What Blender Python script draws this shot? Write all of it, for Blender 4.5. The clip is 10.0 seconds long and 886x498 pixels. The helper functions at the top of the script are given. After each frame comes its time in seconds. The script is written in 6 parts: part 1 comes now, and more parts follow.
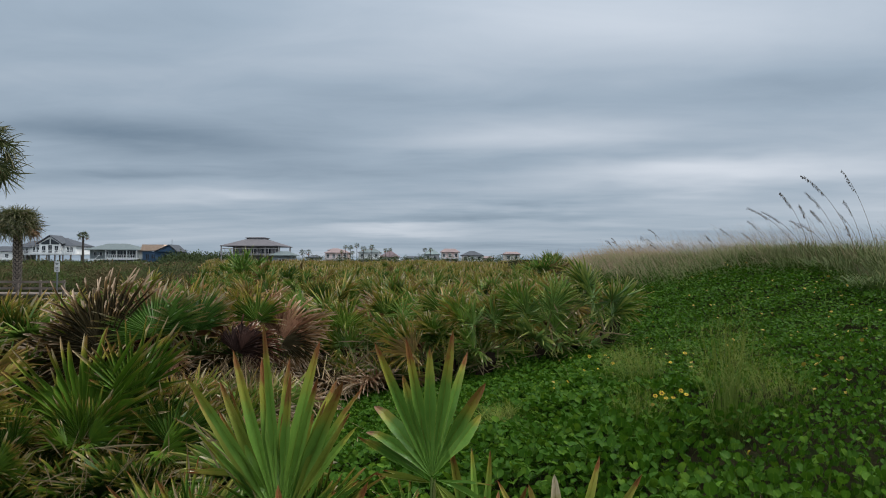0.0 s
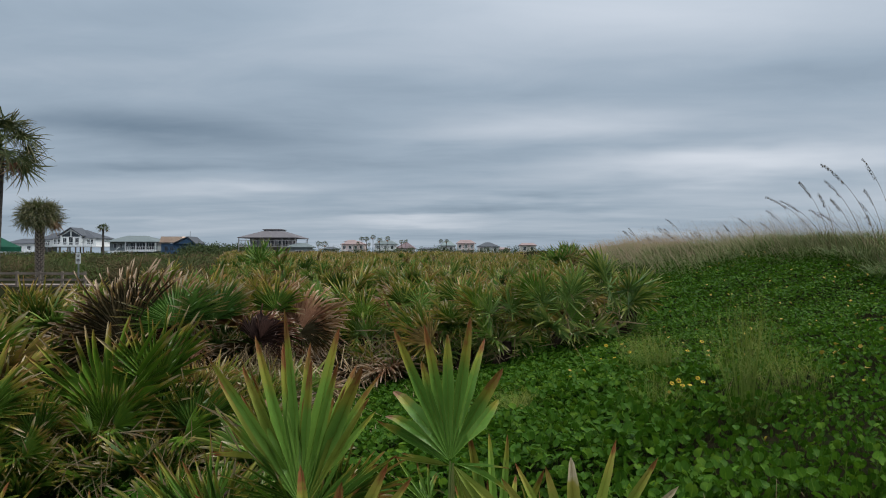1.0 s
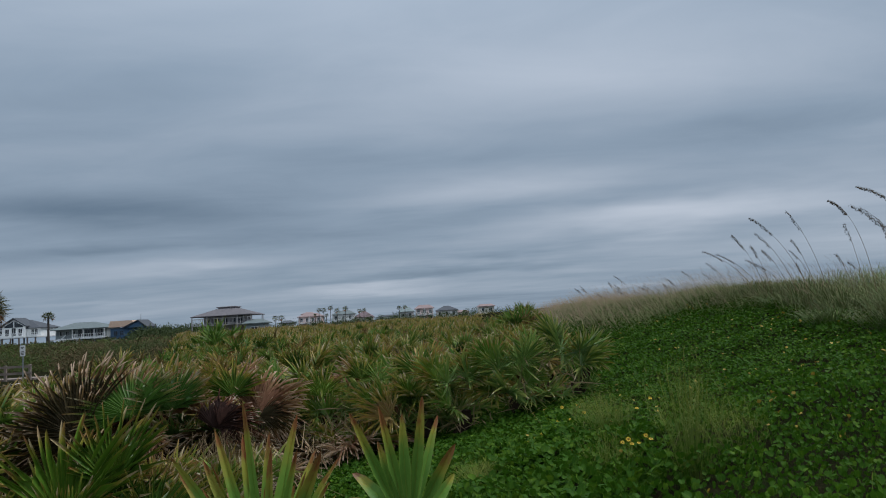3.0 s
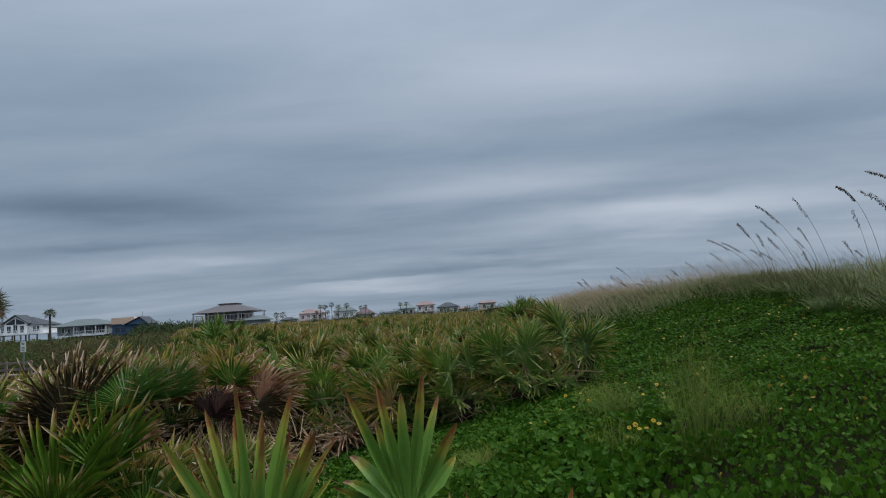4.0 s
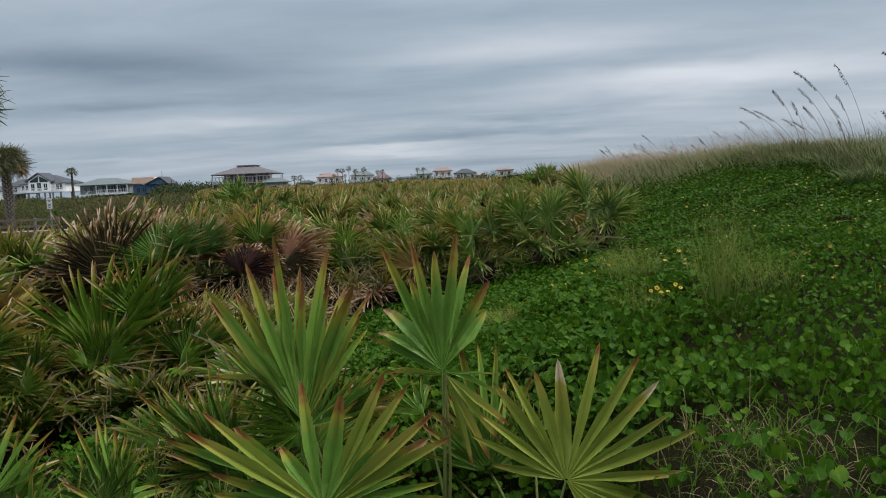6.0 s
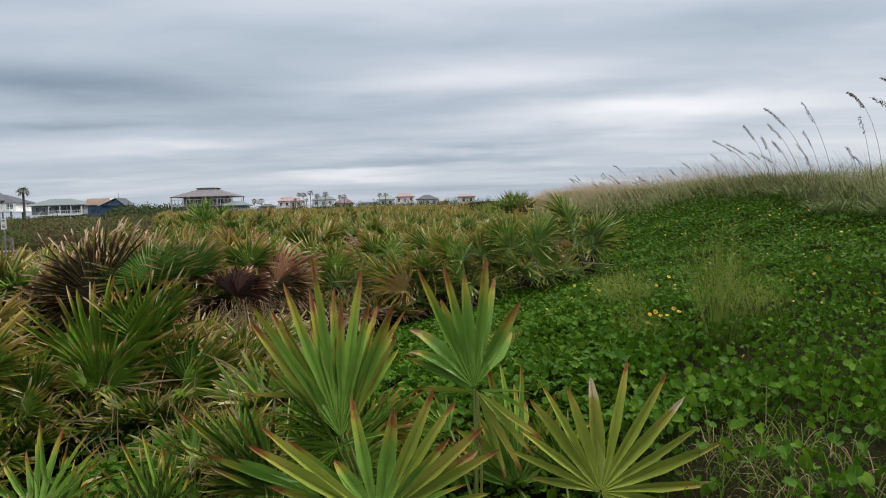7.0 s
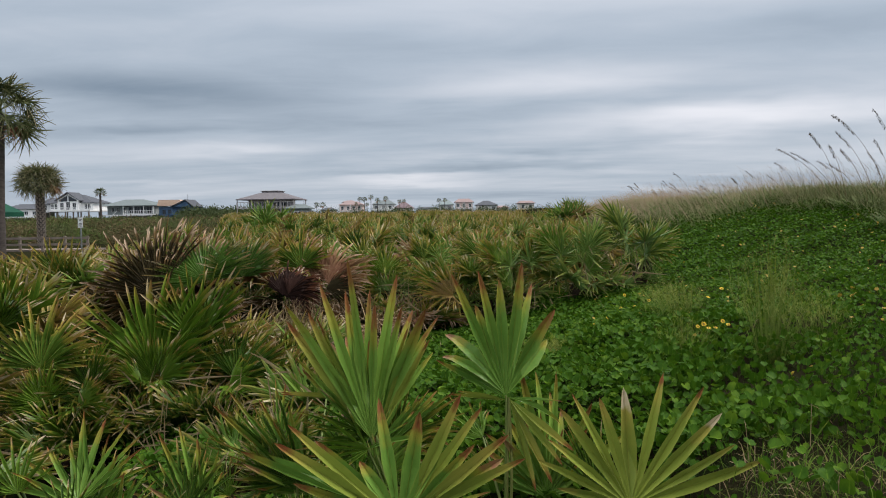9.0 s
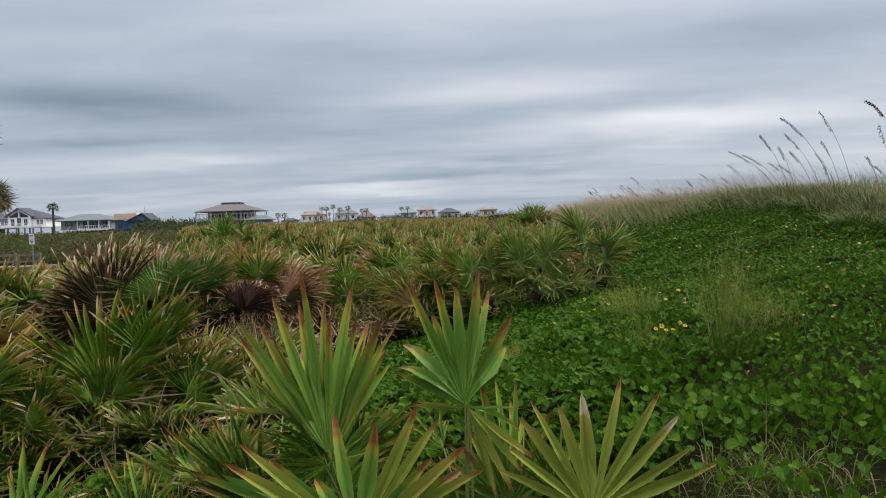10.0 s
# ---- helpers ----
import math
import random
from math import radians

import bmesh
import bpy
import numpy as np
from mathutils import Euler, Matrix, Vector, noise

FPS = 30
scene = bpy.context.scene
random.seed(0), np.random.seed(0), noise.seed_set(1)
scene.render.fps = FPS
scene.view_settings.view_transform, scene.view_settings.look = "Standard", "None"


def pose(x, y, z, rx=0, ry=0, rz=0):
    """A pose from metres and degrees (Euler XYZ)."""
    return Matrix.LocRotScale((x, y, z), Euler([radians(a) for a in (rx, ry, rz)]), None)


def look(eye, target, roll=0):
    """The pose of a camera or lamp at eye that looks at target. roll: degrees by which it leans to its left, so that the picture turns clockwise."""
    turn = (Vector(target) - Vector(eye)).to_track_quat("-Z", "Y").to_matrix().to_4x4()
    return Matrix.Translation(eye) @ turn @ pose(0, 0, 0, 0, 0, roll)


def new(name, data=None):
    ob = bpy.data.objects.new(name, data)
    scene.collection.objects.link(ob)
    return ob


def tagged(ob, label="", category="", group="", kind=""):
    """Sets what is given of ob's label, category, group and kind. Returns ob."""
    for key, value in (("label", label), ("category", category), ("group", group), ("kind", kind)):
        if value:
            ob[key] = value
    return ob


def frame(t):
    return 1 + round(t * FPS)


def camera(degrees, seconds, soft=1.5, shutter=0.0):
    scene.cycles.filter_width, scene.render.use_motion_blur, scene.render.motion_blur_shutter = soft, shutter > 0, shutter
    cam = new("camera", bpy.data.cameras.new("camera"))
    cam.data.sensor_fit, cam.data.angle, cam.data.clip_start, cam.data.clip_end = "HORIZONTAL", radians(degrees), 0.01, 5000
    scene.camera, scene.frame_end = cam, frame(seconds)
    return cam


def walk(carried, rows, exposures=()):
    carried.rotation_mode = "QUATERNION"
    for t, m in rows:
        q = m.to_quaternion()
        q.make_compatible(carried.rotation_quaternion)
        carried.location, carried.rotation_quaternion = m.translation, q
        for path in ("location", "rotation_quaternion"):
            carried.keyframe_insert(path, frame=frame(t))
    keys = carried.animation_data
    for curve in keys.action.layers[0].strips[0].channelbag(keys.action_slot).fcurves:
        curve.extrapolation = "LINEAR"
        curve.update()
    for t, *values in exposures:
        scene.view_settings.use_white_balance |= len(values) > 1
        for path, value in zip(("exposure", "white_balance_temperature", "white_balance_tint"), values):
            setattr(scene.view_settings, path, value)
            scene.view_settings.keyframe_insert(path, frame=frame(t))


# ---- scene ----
cam = camera(65.3, 10.0, soft=1.0)
PATH = [
    (0, (-0.087, -0.189, 1.815), (-0.085, 1.811, 1.853), 0.2),
    (0.5, (-0.067, -0.216, 1.812), (-0.018, 1.783, 1.846), -0.3),
    (1, (-0.093, -0.219, 1.799), (-0.137, 1.78, 1.812), 0.1),
    (1.5, (-0.144, -0.274, 1.802), (-0.107, 1.721, 1.936), 0.4),
    (2, (-0.114, -0.275, 1.818), (0.027, 1.716, 1.95), -0.9),
    (2.5, (-0.086, -0.366, 1.857), (-0.031, 1.618, 2.106), -3.3),
    (2.7, (-0.069, -0.422, 1.878), (0.019, 1.565, 2.09), -3.6),
    (3.8, (-0.036, -0.255, 1.782), (0.043, 1.735, 1.968), -3.8),
    (4, (-0.048, -0.263, 1.781), (0.034, 1.726, 1.968), -3.7),
    (4.5, (-0.047, -0.267, 1.78), (0.132, 1.723, 1.873), -3.2),
    (5, (-0.05, -0.318, 1.778), (0.248, 1.659, 1.857), -3.8),
    (5.5, (-0.036, -0.263, 1.765), (0.073, 1.733, 1.7), -2.4),
    (5.7, (-0.05, -0.258, 1.765), (-0.066, 1.738, 1.637), -2.3),
    (6.8, (-0.351, -0.348, 1.753), (-0.188, 1.629, 1.501), -3.2),
    (7, (-0.384, -0.374, 1.771), (-0.255, 1.618, 1.646), -1.7),
    (7.5, (-0.414, -0.419, 1.767), (-0.268, 1.57, 1.609), 0.4),
    (8, (-0.379, -0.395, 1.77), (-0.349, 1.6, 1.624), 1.2),
    (8.5, (-0.325, -0.374, 1.765), (-0.256, 1.622, 1.655), -0.2),
    (9, (-0.296, -0.374, 1.767), (-0.335, 1.623, 1.662), -0.8),
    (9.5, (-0.279, -0.378, 1.766), (-0.291, 1.619, 1.659), -1.4),
    (10, (-0.263, -0.341, 1.767), (-0.197, 1.656, 1.682), -2.0),
]
walk(cam, [(t, look(e, g, r)) for t, e, g, r in PATH],
     exposures=[(0, 0.22, 6400, 10), (1.2, 0.18, 6400, 10), (1.5, 0.09, 6300, 10), (2.0, -0.04, 6150, 10), (2.5, -0.14, 6050, 10), (4.0, -0.15, 6050, 10), (4.5, -0.05, 6050, 10), (5.0, 0.0, 6050, 10), (5.7, 0.15, 6350, 10), (7.0, 0.64, 6900, 14), (7.5, 0.55, 6750, 14), (10, 0.50, 6750, 14)])

# ---- sky and light ----
SUN_UP, SUN_TURN = radians(58), radians(75)
world = bpy.data.worlds.new("overcast_sky")
scene.world = world
world.use_nodes = True
wn, wl = world.node_tree.nodes, world.node_tree.links
wn.clear()


def calc(op, a, b=None, c=None, clamp=False):
    n = wn.new("ShaderNodeMath")
    n.operation, n.use_clamp = op, clamp
    for slot, v in zip(n.inputs, (a, b, c)):
        if v is None:
            continue
        if isinstance(v, (int, float)):
            slot.default_value = v
        else:
            wl.new(v, slot)
    return n.outputs[0]


def triple(a, b, c):
    n = wn.new("ShaderNodeCombineXYZ")
    for slot, v in zip(n.inputs, (a, b, c)):
        if isinstance(v, (int, float)):
            slot.default_value = v
        else:
            wl.new(v, slot)
    return n.outputs[0]


def cloud_noise(vec, scale, detail, rough=0.5, distort=0.0):
    n = wn.new("ShaderNodeTexNoise")
    n.inputs["Scale"].default_value, n.inputs["Detail"].default_value = scale, detail
    n.inputs["Roughness"].default_value, n.inputs["Distortion"].default_value = rough, distort
    wl.new(vec, n.inputs["Vector"])
    return n.outputs["Fac"]


coord = wn.new("ShaderNodeTexCoord")
split = wn.new("ShaderNodeSeparateXYZ")
wl.new(coord.outputs["Generated"], split.inputs[0])
sx, sy, sz = split.outputs
up = calc("MAXIMUM", sz, 0.0)
# the cloud deck is a flat layer: its pattern is squeezed towards the horizon
deep = calc("ADD", up, 0.07)
u, v = calc("DIVIDE", sx, deep), calc("DIVIDE", sy, deep)
streak = cloud_noise(triple(calc("MULTIPLY", u, 0.34), calc("ADD", v, calc("MULTIPLY", u, 0.10)), 3.7), 0.62, 4.0, 0.48, 0.45)
broad = cloud_noise(triple(calc("MULTIPLY", u, 0.25), calc("MULTIPLY", v, 0.6), 9.1), 0.7, 3.0, 0.5, 0.2)
wisps = cloud_noise(triple(calc("MULTIPLY", u, 0.6), v, 1.3), 2.2, 5.0, 0.58, 0.5)
# named rolls and gaps of the deck ahead, in slopes across and up
ahead = calc("MAXIMUM", sy, 0.05)
warp = calc("MULTIPLY", calc("SUBTRACT", cloud_noise(triple(u, v, 5.0), 0.9, 3.0), 0.5), 0.05)
pp = calc("DIVIDE", sx, ahead)
qq = calc("ADD", calc("DIVIDE", up, ahead), warp)


def roll_of_cloud(a, e, w, h, amount, lean=0.0):
    da = calc("DIVIDE", calc("SUBTRACT", pp, a), w)
    rise = calc("SUBTRACT", qq, e)
    if lean:
        rise = calc("SUBTRACT", rise, calc("MULTIPLY", calc("SUBTRACT", pp, a), lean))
    de = calc("DIVIDE", rise, h)
    r2 = calc("ADD", calc("MULTIPLY", da, da), calc("MULTIPLY", de, de))
    return calc("MULTIPLY", calc("EXPONENT", calc("MULTIPLY", r2, -1.0)), amount * 1.35)


ROLLS = [
    (-0.07, 0.049, 0.10, 0.012, 0.34, 0.0), (0.40, 0.135, 0.24, 0.024, 0.46, 0.04),
    (0.17, 0.190, 0.24, 0.026, 0.27, 0.10), (-0.31, 0.097, 0.12, 0.010, 0.18, 0.0),
    (0.25, 0.340, 0.50, 0.070, 0.22, 0.05), (-0.38, 0.330, 0.30, 0.060, -0.10, 0.0),
    (-0.42, 0.185, 0.26, 0.024, -0.17, -0.03), (0.06, 0.068, 0.24, 0.013, -0.24, 0.02),
    (-0.10, 0.140, 0.22, 0.018, -0.12, 0.03), (0.42, 0.235, 0.28, 0.035, -0.13, 0.12),
    (-0.46, 0.130, 0.22, 0.009, -0.13, 0.0), (-0.10, 0.235, 0.30, 0.030, -0.07, 0.05),
    (0.33, 0.060, 0.25, 0.020, 0.06, 0.0), (0.80, 0.120, 0.24, 0.070, 0.16, 0.0), (-0.45, 0.055, 0.10, 0.006, 0.10, 0.0),
]
tone = calc("ADD", 0.93, calc("MULTIPLY", calc("SUBTRACT", streak, 0.5), 0.72))
tone = calc("ADD", tone, calc("MULTIPLY", calc("SUBTRACT", broad, 0.5), 0.45))
tone = calc("ADD", tone, calc("MULTIPLY", calc("SUBTRACT", wisps, 0.5), 0.26))
for spec in ROLLS:
    tone = calc("ADD", tone, roll_of_cloud(*spec))
# an overcast deck is brightest overhead
tone = calc("ADD", tone, calc("MULTIPLY", calc("POWER", up, 2.6), 1.6))
ramp = wn.new("ShaderNodeValToRGB")
ramp.color_ramp.elements[0].position, ramp.color_ramp.elements[0].color = 0.25, (0.115, 0.175, 0.245, 1)
ramp.color_ramp.elements[1].position, ramp.color_ramp.elements[1].color = 1.0, (0.76, 0.80, 0.86, 1)
mid = ramp.color_ramp.elements.new(0.55)
mid.color = (0.355, 0.435, 0.520, 1)
wl.new(calc("MULTIPLY", tone, 0.62), ramp.inputs[0])
lift = wn.new("ShaderNodeVectorMath")
lift.operation = "SCALE"
wl.new(ramp.outputs[0], lift.inputs[0])
wl.new(calc("ADD", 1.0, calc("MULTIPLY", calc("POWER", up, 2.5), 2.0)), lift.inputs["Scale"])
sky = wn.new("ShaderNodeTexSky")
sky.sky_type, sky.sun_disc = "NISHITA", False
sky.sun_elevation, sky.sun_rotation = SUN_UP, SUN_TURN
clear = wn.new("ShaderNodeBackground")
clear.inputs["Strength"].default_value = 0.06
wl.new(sky.outputs[0], clear.inputs[0])
deck = wn.new("ShaderNodeBackground")
deck.inputs["Strength"].default_value = 0.82
wl.new(lift.outputs[0], deck.inputs[0])
cover = wn.new("ShaderNodeMixShader")
cover.inputs[0].default_value = 0.94
wl.new(clear.outputs[0], cover.inputs[1])
wl.new(deck.outputs[0], cover.inputs[2])
out = wn.new("ShaderNodeOutputWorld")
wl.new(cover.outputs[0], out.inputs[0])

sun = new("sun", bpy.data.lights.new("sun", "SUN"))
sun.data.energy, sun.data.angle, sun.data.color = 1.5, radians(22), (1.0, 0.96, 0.90)
sun.matrix_world = look((math.sin(SUN_TURN) * 40, math.cos(SUN_TURN) * 40, 64), (0, 0, 0))


# ---- materials ----
def material(name, rough=0.8, spec=0.3):
    m = bpy.data.materials.new(name)
    m.use_nodes = True
    b = m.node_tree.nodes["Principled BSDF"]
    b.inputs["Roughness"].default_value = rough
    b.inputs["Specular IOR Level"].default_value = spec
    return m, m.node_tree.nodes, m.node_tree.links, b


def rgb(c):
    return (*c, 1.0)


def mixed(nodes, links, fac, a, b, blend="MIX"):
    n = nodes.new("ShaderNodeMix")
    n.data_type, n.blend_type = "RGBA", blend
    for slot, val in ((n.inputs[0], fac), (n.inputs[6], a), (n.inputs[7], b)):
        if isinstance(val, (int, float)):
            slot.default_value = val
        elif isinstance(val, tuple):
            slot.default_value = val if len(val) == 4 else rgb(val)
        else:
            links.new(val, slot)
    return n.outputs[2]


def step(nodes, links, val, lo, hi, a=0.0, b=1.0):
    n = nodes.new("ShaderNodeMapRange")
    n.interpolation_type = "SMOOTHSTEP"
    for slot, x in zip(n.inputs, (val, lo, hi, a, b)):
        if isinstance(x, (int, float)):
            slot.default_value = x
        else:
            links.new(x, slot)
    return n.outputs[0]


def tex(nodes, links, scale, detail=3.0, stretch=None, rough=0.55):
    c = nodes.new("ShaderNodeTexCoord")
    n = nodes.new("ShaderNodeTexNoise")
    n.inputs["Scale"].default_value, n.inputs["Detail"].default_value = scale, detail
    n.inputs["Roughness"].default_value = rough
    if stretch:
        mp = nodes.new("ShaderNodeMapping")
        mp.inputs["Scale"].default_value = stretch
        links.new(c.outputs["Object"], mp.inputs[0])
        links.new(mp.outputs[0], n.inputs["Vector"])
    else:
        links.new(c.outputs["Object"], n.inputs["Vector"])
    return n.outputs["Fac"]


def bump(nodes, links, bsdf, height, strength=0.3, distance=0.01):
    n = nodes.new("ShaderNodeBump")
    n.inputs["Strength"].default_value, n.inputs["Distance"].default_value = strength, distance
    links.new(height, n.inputs["Height"])
    links.new(n.outputs[0], bsdf.inputs["Normal"])


def value(nodes, links, op, a, b):
    n = nodes.new("ShaderNodeMath")
    n.operation = op
    for slot, x in zip(n.inputs, (a, b)):
        if isinstance(x, (int, float)):
            slot.default_value = x
        else:
            links.new(x, slot)
    return n.outputs[0]


def leaf_material(name, young, old, tip, tip_from=0.75, yellow=(0.32, 0.27, 0.05), rough=0.42, spec=0.4, through_light=0.14, yellow_share=0.35, turn_from=0.30, dry_from=0.78, dead=None, dead_share=0.0, rib=0.0, dry=None):
    """A blade whose attribute "along" runs from its root to its tip, where it withers."""
    m, n, l, b = material(name, rough, spec)
    at = n.new("ShaderNodeAttribute")
    at.attribute_name = "along"
    info = n.new("ShaderNodeObjectInfo")
    isl = n.new("ShaderNodeAttribute")
    isl.attribute_name = "blade"
    grain = tex(n, l, 9.0, 4.0)
    fine = tex(n, l, 60.0, 3.0, (1, 1, 0.1))
    col = mixed(n, l, step(n, l, info.outputs["Random"], 0.1, 0.9), young, old)
    col = mixed(n, l, step(n, l, isl.outputs["Fac"], 0.2, 1.0, 0.0, 0.5), col, old)
    pick = step(n, l, value(n, l, "ADD", value(n, l, "MULTIPLY", isl.outputs["Fac"], 0.55), value(n, l, "MULTIPLY", info.outputs["Random"], 0.45)), 1.0 - yellow_share - 0.12, 1.0 - yellow_share + 0.25)
    col = mixed(n, l, value(n, l, "MULTIPLY", pick, step(n, l, at.outputs["Fac"], 0.1, 0.9, 0.25, 1.0)), col, yellow)
    if dead:
        frac = value(n, l, "FRACT", value(n, l, "MULTIPLY", info.outputs["Random"], 17.3), 0.0)
        col = mixed(n, l, step(n, l, frac, 1.0 - dead_share - 0.02, 1.0 - dead_share + 0.02), col, dead)
    col = mixed(n, l, step(n, l, grain, 0.35, 0.75, 0.0, 0.35), col, old)
    edge = value(n, l, "ADD", at.outputs["Fac"], value(n, l, "MULTIPLY", value(n, l, "SUBTRACT", grain, 0.5), 0.35))
    edge = value(n, l, "ADD", edge, value(n, l, "MULTIPLY", value(n, l, "SUBTRACT", isl.outputs["Fac"], 0.5), 0.18))
    col = mixed(n, l, step(n, l, edge, tip_from - turn_from, tip_from + 0.02, 0.0, 0.8), col, yellow)
    if dry:
        tip = mixed(n, l, step(n, l, isl.outputs["Fac"], dry_from, dry_from + 0.06), tip, dry)
    col = mixed(n, l, step(n, l, edge, tip_from, tip_from + 0.12), col, tip)
    if rib:
        ac = n.new("ShaderNodeAttribute")
        ac.attribute_name = "across"
        vein = n.new("ShaderNodeTexNoise")
        vein.inputs["Scale"].default_value, vein.inputs["Detail"].default_value = 1.0, 2.0
        vc = n.new("ShaderNodeCombineXYZ")
        l.new(value(n, l, "MULTIPLY", ac.outputs["Fac"], 7.0), vc.inputs[0])
        l.new(value(n, l, "MULTIPLY", at.outputs["Fac"], 2.5), vc.inputs[1])
        l.new(value(n, l, "MULTIPLY", isl.outputs["Fac"], 40.0), vc.inputs[2])
        l.new(vc.outputs[0], vein.inputs["Vector"])
        col = mixed(n, l, step(n, l, vein.outputs["Fac"], 0.42, 0.62, 0.0, rib * 0.8), col, old)
        col = mixed(n, l, step(n, l, ac.outputs["Fac"], 0.84, 0.97, 0.0, rib), col, yellow)
        col = mixed(n, l, step(n, l, ac.outputs["Fac"], 0.10, 0.03, 0.0, rib), col, yellow)
    col = mixed(n, l, step(n, l, fine, 0.3, 0.75, 0.0, 0.25), col, young)
    l.new(col, b.inputs["Base Color"])
    bump(n, l, b, fine, 0.25, 0.002)
    if through_light:
        tr = n.new("ShaderNodeBsdfTranslucent")
        l.new(col, tr.inputs[0])
        mx = n.new("ShaderNodeMixShader")
        mx.inputs[0].default_value = through_light
        l.new(b.outputs[0], mx.inputs[1])
        l.new(tr.outputs[0], mx.inputs[2])
        l.new(mx.outputs[0], n["Material Output"].inputs[0])
    return m


BROWN_TIP = (0.21, 0.052, 0.026)
STRAW = (0.58, 0.47, 0.34)
M_fan = leaf_material("palmetto_green", (0.185, 0.315, 0.052), (0.072, 0.165, 0.023), BROWN_TIP, 0.83, (0.30, 0.24, 0.035), rough=0.38, spec=0.30, rib=0.22, yellow_share=0.14, dry=(0.52, 0.42, 0.30), turn_from=0.20, dry_from=0.96)
M_fan_gold = leaf_material("palmetto_yellow_green", (0.235, 0.285, 0.045), (0.115, 0.165, 0.022), BROWN_TIP, 0.86, (0.34, 0.28, 0.06), rough=0.38, spec=0.30, rib=0.22, dry=(0.55, 0.45, 0.32), turn_from=0.20, dry_from=0.8)
M_fan_deep = leaf_material("palmetto_deep_green", (0.100, 0.195, 0.015), (0.022, 0.064, 0.007), (0.30, 0.15, 0.06), 0.84, (0.30, 0.24, 0.04), rough=0.34, spec=0.42, turn_from=0.13, yellow_share=0.09, rib=0.35, dry=(0.45, 0.34, 0.22))
M_fan_mid = leaf_material("palmetto_bright_green", (0.165, 0.290, 0.045), (0.060, 0.140, 0.020), (0.42, 0.29, 0.12), 0.86, (0.38, 0.33, 0.09), rough=0.38, spec=0.26, rib=0.35, turn_from=0.18, dry=(0.58, 0.48, 0.34), dry_from=0.6)
M_fan_field = leaf_material("palmetto_weathered", (0.138, 0.240, 0.030), (0.036, 0.090, 0.012), (0.44, 0.24, 0.10), 0.76, (0.40, 0.30, 0.06), rough=0.38, spec=0.26, yellow_share=0.24, dead=(0.26, 0.14, 0.07), dead_share=0.22, rib=0.5, dry=(0.60, 0.48, 0.34), dry_from=0.76)
M_fan_blue = leaf_material("palmetto_sage", (0.195, 0.305, 0.065), (0.040, 0.108, 0.022), (0.46, 0.34, 0.16), 0.88, (0.38, 0.38, 0.09), rough=0.38, spec=0.26, rib=0.5, dry=(0.55, 0.45, 0.30))
M_fan_dead = leaf_material("palmetto_dead", (0.38, 0.205, 0.125), (0.16, 0.078, 0.046), (0.54, 0.42, 0.30), 0.76, (0.36, 0.25, 0.12), rough=0.75, spec=0.12, through_light=0.1, rib=0.5)
M_fan_bluish = leaf_material("palmetto_blue_green", (0.090, 0.190, 0.030), (0.036, 0.092, 0.014), (0.40, 0.24, 0.12), 0.78, (0.24, 0.24, 0.07), rough=0.38, spec=0.38, rib=0.4, yellow_share=0.15, turn_from=0.18, dry=(0.52, 0.42, 0.30))
M_fan_brown = leaf_material("palmetto_browned", (0.060, 0.048, 0.018), (0.022, 0.018, 0.009), (0.56, 0.43, 0.31), 0.78, (0.20, 0.12, 0.045), rough=0.6, spec=0.18, through_light=0.06, rib=0.25, turn_from=0.18, yellow_share=0.12)
M_fan_dark = leaf_material("palmetto_withered", (0.055, 0.026, 0.019), (0.02, 0.011, 0.009), (0.58, 0.46, 0.36), 0.90, (0.20, 0.085, 0.045), rough=0.75, spec=0.1, through_light=0.05, yellow_share=0.2)
M_stem = leaf_material("petiole", (0.15, 0.19, 0.045), (0.09, 0.13, 0.035), (0.20, 0.20, 0.06), 0.9, (0.30, 0.25, 0.08), through_light=0.0, spec=0.2)
M_vine = leaf_material("vine_leaf", (0.108, 0.226, 0.014), (0.028, 0.080, 0.006), (0.04, 0.13, 0.012), 1.3, (0.17, 0.27, 0.020), rough=0.50, spec=0.06, yellow_share=0.14, through_light=0.30, rib=0.35)
M_vine_yellow = leaf_material("vine_leaf_yellow", (0.40, 0.32, 0.04), (0.24, 0.13, 0.03), (0.4, 0.2, 0.05), 1.2, (0.6, 0.45, 0.05), rough=0.5, spec=0.2)
M_grass = leaf_material("dune_grass", (0.175, 0.215, 0.080), (0.092, 0.125, 0.044), (0.33, 0.28, 0.18), 0.88, (0.27, 0.23, 0.12), rough=0.65, spec=0.06, yellow_share=0.28)
M_grass_fine = leaf_material("fine_grass", (0.145, 0.195, 0.040), (0.090, 0.140, 0.024), (0.20, 0.20, 0.05), 0.85, (0.15, 0.16, 0.018), rough=0.7, spec=0.02)
M_grass_low = leaf_material("low_grass", (0.085, 0.145, 0.022), (0.045, 0.090, 0.012), (0.15, 0.16, 0.04), 0.85, (0.16, 0.17, 0.03), rough=0.7, spec=0.02)
M_grass_head = leaf_material("fine_grass_head", (0.20, 0.22, 0.06), (0.13, 0.16, 0.04), (0.17, 0.16, 0.025), 0.8, (0.17, 0.16, 0.025), rough=0.7, spec=0.02)
M_seed = leaf_material("grass_seed_head", (0.27, 0.205, 0.135), (0.16, 0.115, 0.075), (0.34, 0.26, 0.18), 0.8, (0.26, 0.215, 0.13), rough=0.8, spec=0.1)
